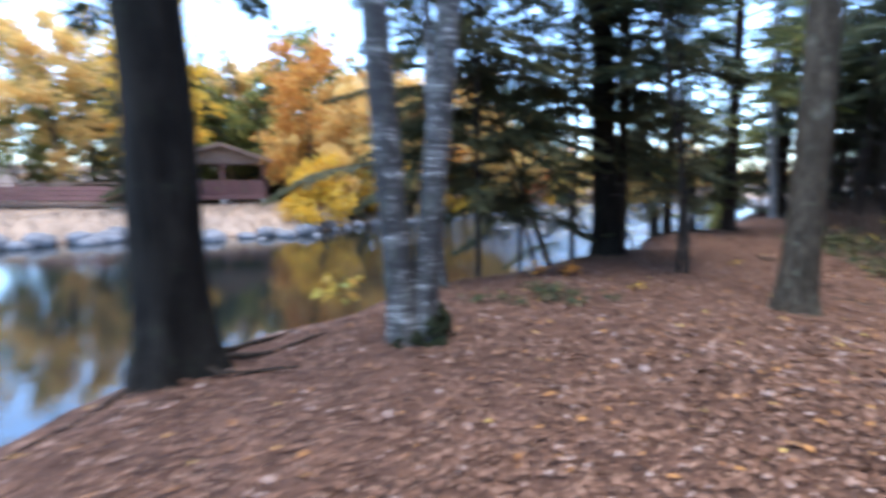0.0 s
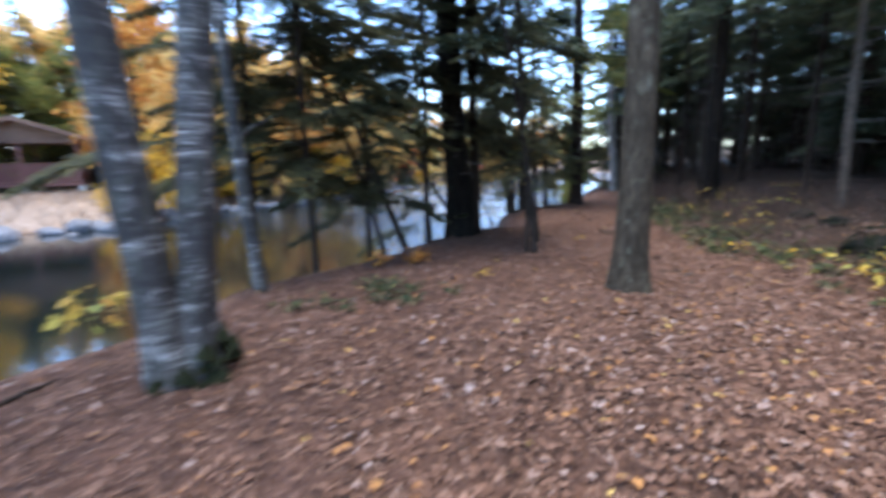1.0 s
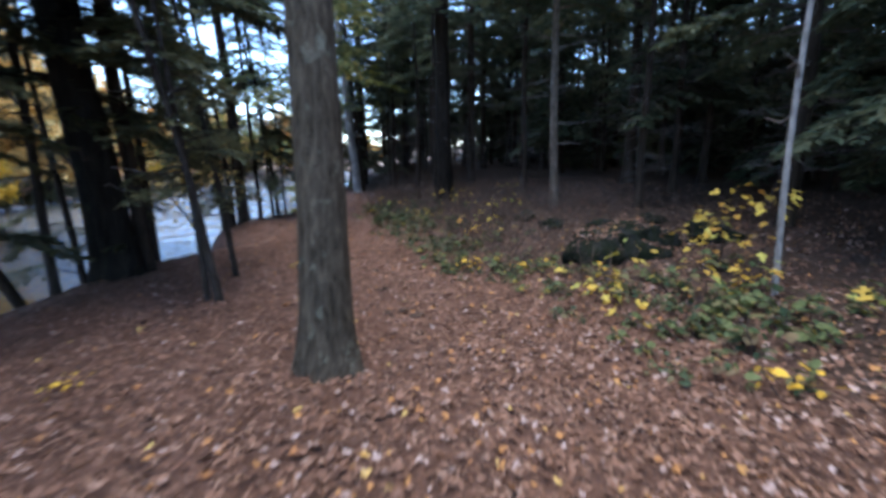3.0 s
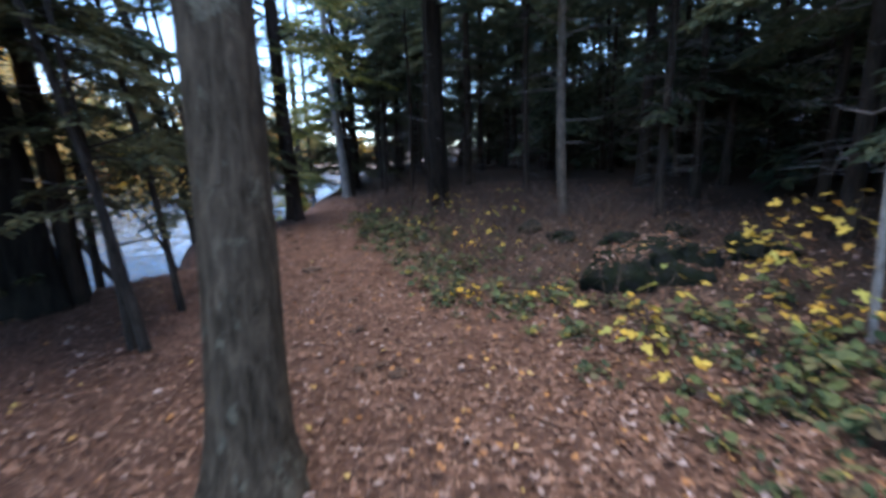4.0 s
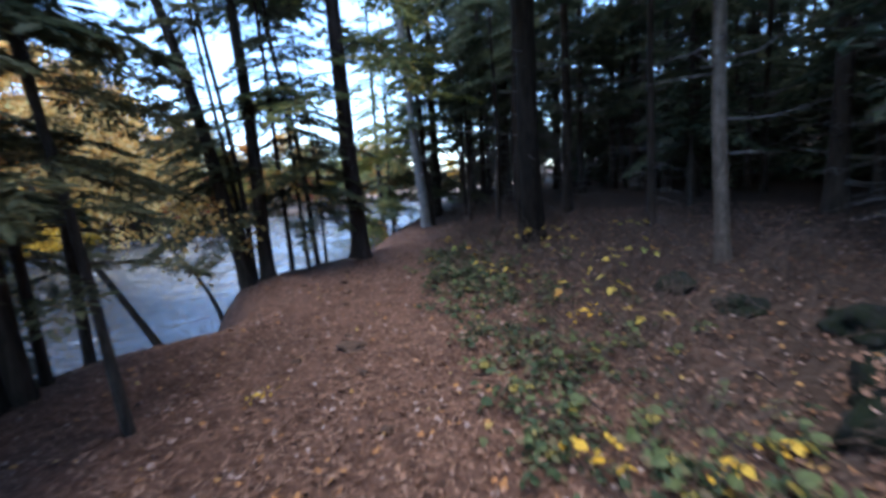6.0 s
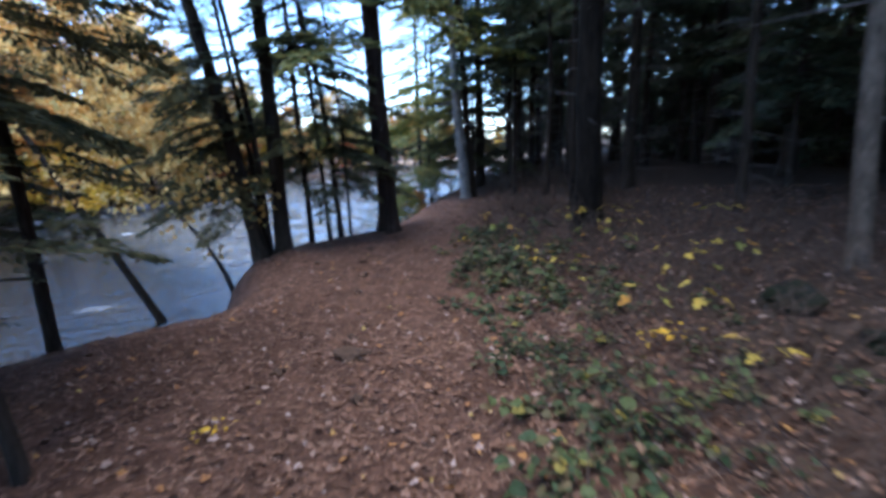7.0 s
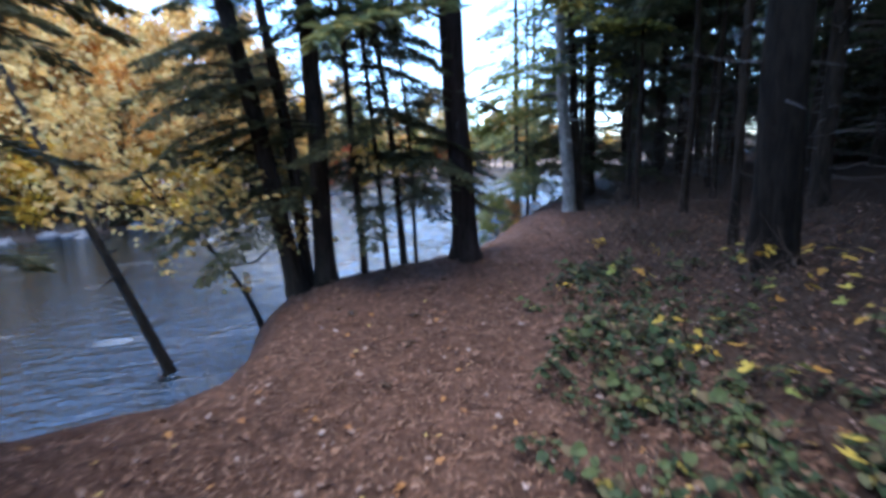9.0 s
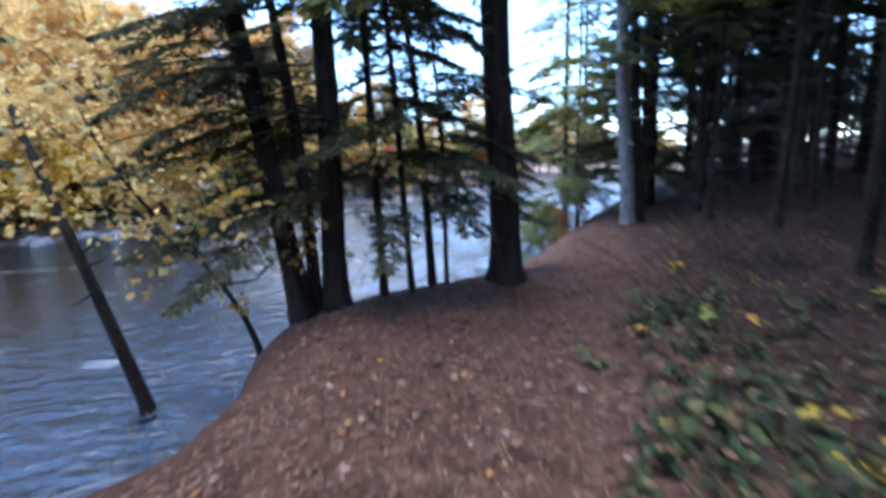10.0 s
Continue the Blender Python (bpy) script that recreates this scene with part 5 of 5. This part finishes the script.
def fallen_leaves():
    rs = rng(161)
    n = 190000
    x, y = rs.uniform(-3.5, 14, n), rs.uniform(-0.8, 17, n)
    z, dn, df = land(x, y)
    ok = (dn < -0.05) & (rs.uniform(0, 1, n) < litter_density(x, y))
    x, y, z = x[ok], y[ok], z[ok]
    m = len(x)
    shp, faces = leaf_shapes(rs, m, 0.5)
    size = 0.032 + 0.045 * rs.uniform(0, 1, m) ** 1.5
    v = turned(rs, shp, np.stack([x, y, z + 0.012 + rs.uniform(0, 0.02, m)], -1), size, 0.3)
    near = (x > 1.2) & (x < 6.2) & (y > 1.2) & (y < 4.6)
    pick = np.where(near)[0][:300]
    rest = np.setdiff1d(np.arange(m), pick)
    k = v.shape[1]
    tagged(mesh_object("leaf_litter", v[rest].reshape(-1, 3), (np.arange(len(rest))[:, None, None] * k + faces[None]).reshape(-1, 3), LITTER, ground), "brown, tan and orange fallen leaves", kind="stuff")
    shapes = []
    for i in range(10):
        s = turned(rs, shp[pick[i]:pick[i] + 1], np.zeros((1, 3)), [1.0], 0.3)[0]
        me = bpy.data.meshes.new("leaf")
        me.from_pydata(s.tolist(), [], faces.tolist())
        me.materials.append(LITTER_ONE)
        shapes.append(me)
    for i, j in enumerate(pick):
        ob = new("leaf", shapes[i % 10])
        ob.parent = ground
        ob.matrix_basis = Matrix.Translation((x[j], y[j], z[j] + 0.022)) @ Matrix.Rotation(rs.uniform(0, 6.28), 4, "Z") @ Matrix.Scale(size[j] * 1.1, 4)


def needle_carpet():
    """Loose pine needles and twigs over the path."""
    rs = rng(171)
    n = 150000
    x, y = rs.uniform(-3, 10.5, n), rs.uniform(0.0, 15.5, n)
    z, dn, df = land(x, y)
    xr = x - 5.0 - (y - 3.0) * 0.43
    ok = (dn < -0.02) & (xr < 1.2)
    x, y, z = x[ok], y[ok], z[ok]
    m = len(x)
    a = rs.uniform(0, 6.283, m)
    way = np.stack([np.cos(a), np.sin(a), rs.normal(0, 0.18, m)], -1)
    v, f = diamonds(np.stack([x, y, z + rs.uniform(0.004, 0.02, m)], -1), way, np.stack([-np.sin(a), np.cos(a), rs.normal(0, 0.4, m)], -1), rs.uniform(0.05, 0.11, m), np.full(m, 0.007))
    tagged(mesh_object("needle_carpet", v, f, NEEDLE_FALLEN, ground), "reddish brown fallen pine needles", kind="stuff")


NEEDLE_FALLEN = leaf_material("fallen_needles", [(0.0, (0.09, 0.042, 0.026)), (0.5, (0.24, 0.12, 0.075)), (1.0, (0.42, 0.26, 0.18))], 0.0, 0.8)


def cones():
    rs = rng(181)
    me = boulder_mesh("clod", rs, 0.042, 0.032, 0.024, CLOD, 3, 0.4)
    for x, y in [(7.5, 12.05), (7.01, 10.74), (6.3, 8.5), (6.0, 7.4), (5.2, 5.8), (6.6, 9.6), (5.5, 6.5), (7.9, 12.9), (4.9, 5.2), (7.3, 11.4), (6.9, 12.3), (5.9, 9.2)]:
        ob = new("pine_cone", me)
        ob.matrix_basis = Matrix.Translation((x, y, ground_z(x, y) + 0.016)) @ Matrix.Rotation(rs.uniform(0, 6.28), 4, "Z") @ Matrix.Diagonal((rs.uniform(1.0, 1.7), rs.uniform(0.9, 1.3), 1.0, 1))
        tagged(ob, "dark pine cone lying on the needle path", "pine cone", "cones on the path")
    ob = new("paper_scrap", boulder_mesh("paper_scrap", rs, 0.024, 0.02, 0.014, WHITE_BIT, 2, 0.35, False))
    ob.matrix_basis = Matrix.Translation((8.235, 9.73, ground_z(8.235, 9.73) + 0.03))
    tagged(ob, "crumpled white paper scrap among green leaves", "litter")


cones()


# ---- undergrowth along the path's inner side ----
def round_leaf(rs, n):
    ang = np.linspace(0, 2 * np.pi, 8, endpoint=False)
    x = 0.5 - 0.5 * np.cos(ang)
    y = 0.42 * np.sin(ang) * (1.25 - 0.75 * x)
    x, y = np.repeat(x[None], n, 0), np.repeat(y[None], n, 0) * rs.uniform(0.65, 1.2, n)[:, None]
    z = 0.9 * rs.uniform(-0.2, 0.6, n)[:, None] * y * y - 0.25 * x * x
    mid = np.zeros((n, 1))
    return np.stack([np.concatenate([x, mid + 0.5], 1), np.concatenate([y, mid], 1), np.concatenate([z, mid - 0.08], 1)], -1), np.array([[i, (i + 1) % 8, 8] for i in range(8)])


def shrublet(name, seed, height, stems, per, leaf, material, spread_r=0.22):
    rs = rng(seed)
    root = new(name)
    wood, P = Shape(), []
    for i in range(stems):
        az, ln = rs.uniform(0, 6.28), height * rs.uniform(0.6, 1.1)
        b = np.array([rs.normal(0, 0.05), rs.normal(0, 0.05), -0.03])
        tip = b + np.array([math.cos(az) * spread_r * rs.uniform(0.3, 1), math.sin(az) * spread_r * rs.uniform(0.3, 1), ln])
        midp = (b + tip) / 2 + rs.normal(0, 0.03, 3)
        wood.tube([b, midp, tip], [0.005, 0.004, 0.002], 4, False)
        for _ in range(per):
            e = rs.uniform(0.35, 1.05)
            p = b + (tip - b) * e + rs.normal(0, 0.035, 3) * np.array([1.6, 1.6, 0.8])
            p[2] = max(p[2], 0.03)
            P.append(p)
    tagged(wood.make("stalk", BARK_THIN, root), kind="stuff")
    P = np.array(P)
    shp, faces = round_leaf(rs, len(P))
    v = turned(rs, shp, P, leaf * rs.uniform(0.5, 1.3, len(P)), 0.45)
    k = v.shape[1]
    mesh_object("foliage", v.reshape(-1, 3), (np.arange(len(P))[:, None, None] * k + faces[None]).reshape(-1, 3), material, root)
    return root


PLANTS = [
    (shrublet("undergrowth_plant", 201, 0.24, 5, 4, 0.105, LEAF_GREEN), "green and yellow leafy plant beside the path"),
    (shrublet("undergrowth_plant", 202, 0.2, 6, 5, 0.08, LEAF_DEEP), "low dark green leafy plant beside the path"),
    (shrublet("undergrowth_plant", 203, 0.32, 4, 4, 0.115, LEAF_GREEN), "leafy green plant with yellowing broad leaves"),
    (shrublet("undergrowth_plant", 204, 0.15, 7, 5, 0.066, LEAF_DEEP), "mat of small dark green leaves"),
    (shrublet("undergrowth_plant", 205, 0.36, 4, 4, 0.085, LEAF_YELLOW), "yellow autumn plant in the undergrowth"),
    (shrublet("undergrowth_plant", 206, 0.3, 5, 6, 0.09, LEAF_ORANGE), "small orange autumn plant on the bank"),
]
plant_used = [False] * len(PLANTS)


def plant(k, x, y, turn, size):
    ob, label = PLANTS[k]
    if not plant_used[k]:
        plant_used[k] = True
        return tagged(stand(ob, x, y, turn), label, "plant", "undergrowth beside the path")
    return again(ob, x, y, turn, size)


EDGE = [(5.0, 1.2), (5.2, 2.3), (5.55, 3.4), (6.0, 4.2), (6.4, 6.0), (6.8, 7.3), (7.45, 8.7), (8.1, 10.1), (9.0, 11.7), (9.6, 12.8), (10.3, 14.0)]


def edge_x(y):
    return float(np.interp(y, [p[1] for p in EDGE], [p[0] for p in EDGE]))


def undergrowth():
    rs = rng(211)
    for i in range(32):
        y = rs.uniform(1.4, 4.0)
        x = edge_x(y) + rs.uniform(0.0, 2.9)
        if math.hypot(x - 8.4, y - 5.1) < 0.85:
            continue
        plant(int(rs.choice([0, 2, 1, 4], p=[0.5, 0.34, 0.12, 0.04])), x, y, rs.uniform(0, 6.28), rs.uniform(0.55, 1.0))
    for i in range(66):
        y = rs.uniform(4.1, 13.8)
        x = edge_x(y) + rs.uniform(-0.05, 1.0) * rs.uniform(0.2, 2.0) + rs.normal(0, 0.12)
        if math.hypot(x - 8.4, y - 5.1) < 0.85:
            continue
        plant(int(rs.choice([0, 1, 2, 3, 4], p=[0.36, 0.2, 0.06, 0.34, 0.04])), x, y, rs.uniform(0, 6.28), rs.uniform(0.4, 0.85))
    for i in range(18):
        y = rs.uniform(4.6, 9.4)
        x = edge_x(y) + rs.uniform(0.1, 2.3)
        if math.hypot(x - 8.4, y - 5.1) > 0.95:
            plant(int(rs.choice([0, 3, 1], p=[0.5, 0.3, 0.2])), x, y, rs.uniform(0, 6.28), rs.uniform(0.4, 0.75))
    for i in range(14):
        y = rs.uniform(9.6, 13.2)
        plant(int(rs.choice([1, 3])), edge_x(y) + rs.uniform(0.05, 1.6), y, rs.uniform(0, 6.28), rs.uniform(0.5, 0.9))
    for i in range(30):
        x, y = rs.uniform(6.4, 8.0), rs.uniform(4.4, 7.2)
        if x > edge_x(y) and math.hypot(x - 8.4, y - 5.1) > 0.9:
            plant(int(rs.choice([0, 2, 1, 4], p=[0.45, 0.25, 0.2, 0.1])), x, y, rs.uniform(0, 6.28), rs.uniform(0.5, 0.85))
    for i in range(12):
        x, y = rs.uniform(6.2, 7.8), rs.uniform(2.1, 3.6)
        plant(int(rs.choice([0, 2])), x, y, rs.uniform(0, 6.28), rs.uniform(0.7, 1.1))
    for i in range(22):
        y = rs.uniform(8.2, 12.6)
        x = edge_x(y) + rs.uniform(0.0, 1.9) + rs.normal(0, 0.25)
        plant(int(rs.choice([0, 1, 3], p=[0.25, 0.4, 0.35])), x, y, rs.uniform(0, 6.28), rs.uniform(0.6, 1.0))
    for cx, cy, n, k, r in ((6.3, 3.9, 7, 0, 0.35), (6.55, 3.6, 7, 2, 0.35), (7.3, 4.1, 6, 1, 0.35), (7.5, 3.75, 6, 0, 0.35), (6.9, 6.6, 7, 3, 0.3), (7.2, 7.4, 9, 1, 0.4), (7.0, 6.0, 6, 0, 0.4), (7.75, 8.3, 12, 1, 0.35), (7.7, 7.8, 8, 3, 0.4), (9.4, 8.7, 6, 1, 0.4), (9.2, 7.6, 5, 3, 0.4), (8.9, 10.5, 12, 1, 0.4), (8.45, 9.4, 10, 1, 0.35), (8.85, 9.1, 9, 0, 0.35), (9.0, 11.0, 12, 1, 0.4), (8.65, 10.25, 10, 2, 0.3), (9.9, 12.3, 8, 3, 0.45), (8.3, 7.1, 6, 0, 0.4), (9.6, 11.2, 9, 1, 0.45), (8.7, 9.8, 8, 3, 0.4), (9.3, 9.9, 8, 1, 0.5), (8.65, 10.4, 12, 1, 0.3), (9.1, 11.0, 12, 1, 0.35), (8.9, 9.9, 10, 1, 0.35)):
        for i in range((n + 1) // 2):
            x, y = cx + rs.normal(0, r), cy + rs.normal(0, r)
            if x > edge_x(y) - 0.1 and math.hypot(x - 8.4, y - 5.1) > 0.95:
                plant(k if rs.uniform() < 0.75 else int(rs.choice([0, 1, 3])), x, y, rs.uniform(0, 6.28), rs.uniform(0.6, 1.0))
    for i in range(12):
        x, y = rs.normal(1.1, 0.35), rs.normal(5.3, 0.25)
        plant(3, x, y, rs.uniform(0, 6.28), rs.uniform(0.6, 1.0))
    plant(4, 2.5, 5.8, 0.5, 0.5)
    for x, y in ((2.0, 7.2), (1.85, 7.05), (1.45, 6.9)):
        plant(5, x, y, x * 9, 1.0)
    plant(4, 5.42, 8.5, 0.5, 0.45)
    plant(4, 5.25, 11.6, 1.5, 0.6)


undergrowth()


BARK_BRUSH = bark_material("bark_brush", (0.04, 0.028, 0.021), (0.16, 0.11, 0.085), (30, 30, 6), 0.003)


def dead_brush():
    """Dry brown twigs and shed spruce sticks over the floor of the wood's edge."""
    rs = rng(231)
    sh = Shape()
    n = 0
    while n < 120:
        y = rs.uniform(4.5, 18)
        x = edge_x(min(y, 14.0)) + max(0, y - 14) * 0.9 + rs.uniform(0.7, 4.2)
        if math.hypot(x - 8.5, y - 5.1) < 1.0:
            continue
        n += 1
        z = ground_z(x, y)
        for _ in range(20):
            b = np.array([x + rs.normal(0, 0.35), y + rs.normal(0, 0.35), z - 0.05])
            az, ln, up = rs.uniform(0, 6.28), rs.uniform(0.25, 0.85), rs.uniform(0.25, 1.3)
            d = np.array([math.cos(az), math.sin(az), up])
            d = d / np.linalg.norm(d) * ln
            p = [b, b + d * 0.5 + rs.normal(0, 0.03, 3), b + d + rs.normal(0, 0.05, 3)]
            sh.tube(p, [0.006, 0.004, 0.0015], 3, False)
            for _ in range(2):
                q = p[1] + (p[2] - p[1]) * rs.uniform(0, 0.8)
                sh.tube([q, q + (d * 0.3 + rs.normal(0, 0.07, 3))], [0.003, 0.001], 3, False)
    return tagged(sh.make("dead_brush", BARK_BRUSH), "dry brown twigs and brush on the forest floor", "brush", kind="stuff")


dead_brush()


def yellow_sapling(x, y, height, leaves, seed, size=0.13):
    """A young maple: thin stems, each large leaf of its own."""
    rs = rng(seed)
    root = new("maple_sapling")
    stem, stalks = Shape(), Shape()
    tip = np.array([rs.normal(0, 0.08), rs.normal(0, 0.08), height])
    stem.tube([(0, 0, -0.05), tip * 0.5 + rs.normal(0, 0.02, 3), tip], [0.007, 0.005, 0.002], 5, False)
    ends = []
    for i in range(leaves):
        e = rs.uniform(0.45, 1.0)
        a = i * 2.4 + rs.uniform(-0.4, 0.4)
        p = tip * e
        q = p + np.array([math.cos(a) * rs.uniform(0.06, 0.2), math.sin(a) * rs.uniform(0.06, 0.2), rs.uniform(-0.02, 0.08)])
        stalks.tube([p, (p + q) / 2 + np.array([0, 0, 0.015]), q], [0.003, 0.002, 0.0015], 3, False)
        ends.append((q, a))
    stem.make("stem", BARK_THIN, root)
    tagged(stalks.make("leaf_stalk", BARK_THIN, root), kind="stuff")
    shp, faces = leaf_shapes(rs, 4, 0.5)
    kinds = []
    for i in range(4):
        me = bpy.data.meshes.new("leaf")
        me.from_pydata((shp[i] + np.array([0.5, 0, 0])).tolist(), [], faces.tolist())
        me.materials.append(LEAF_SAPLING)
        kinds.append(me)
    for q, a in ends:
        ob = new("leaf", kinds[rs.randint(4)])
        ob.parent = root
        ob.matrix_basis = Matrix.Translation(q.tolist()) @ Matrix.Rotation(a + rs.uniform(-0.4, 0.4), 4, "Z") @ Matrix.Rotation(rs.uniform(0.0, 0.7), 4, "Y") @ Matrix.Rotation(rs.normal(0, 0.3), 4, "X") @ Matrix.Scale(size * rs.uniform(0.7, 1.2), 4)
    return tagged(stand(root, x, y), "young maple sapling with bright yellow leaves", "sapling", "yellow maple saplings")


for i, (x, y, h, n) in enumerate([(-0.98, 4.8, 0.45, 34), (7.2, 4.5, 0.42, 7), (6.7, 4.4, 0.3, 8), (6.3, 3.9, 0.2, 7), (7.9, 3.9, 0.75, 14), (8.2, 3.4, 1.0, 18), (7.5, 3.4, 0.55, 12), (8.5, 3.9, 0.9, 14), (7.2, 3.6, 0.45, 9), (9.05, 9.55, 0.22, 9), (10.28, 10.4, 0.35, 6), (9.3, 10.4, 0.3, 4), (9.0, 7.9, 0.4, 5), (9.5, 8.6, 0.45, 6), (8.6, 8.1, 0.3, 4), (10.6, 11.0, 0.6, 8), (8.6, 9.0, 0.2, 3), (7.0, 2.4, 0.35, 8), (9.8, 11.6, 0.25, 6), (6.58, 4.44, 0.26, 6), (7.18, 4.91, 0.2, 4), (7.04, 4.51, 0.2, 4), (8.86, 4.34, 0.4, 9), (9.3, 4.2, 0.6, 12), (10.2, 9.8, 0.4, 8), (10.8, 9.1, 0.4, 8), (10.2, 8.35, 0.3, 5), (8.41, 7.15, 0.25, 5), (10.9, 10.6, 0.4, 9), (8.1, 3.66, 0.6, 12)]):
    yellow_sapling(x, y, h, n, 300 + i)


def water_maple():
    """A low golden maple branch that hangs over the river beyond the alder clump."""
    t = broadleaf("maple_tree", 320, 3.4, 0.04, 0.9, 1.6, BARK_THIN, LEAF_GOLD, 13, 7, 20, 0.095, (-0.5, 0.03), clump_r=0.32)
    return tagged(stand(t, 5.85, 14.0, 0.0, dz=0.0), "young golden maple hanging over the water", "tree")


water_maple()
fallen_leaves()
needle_carpet()
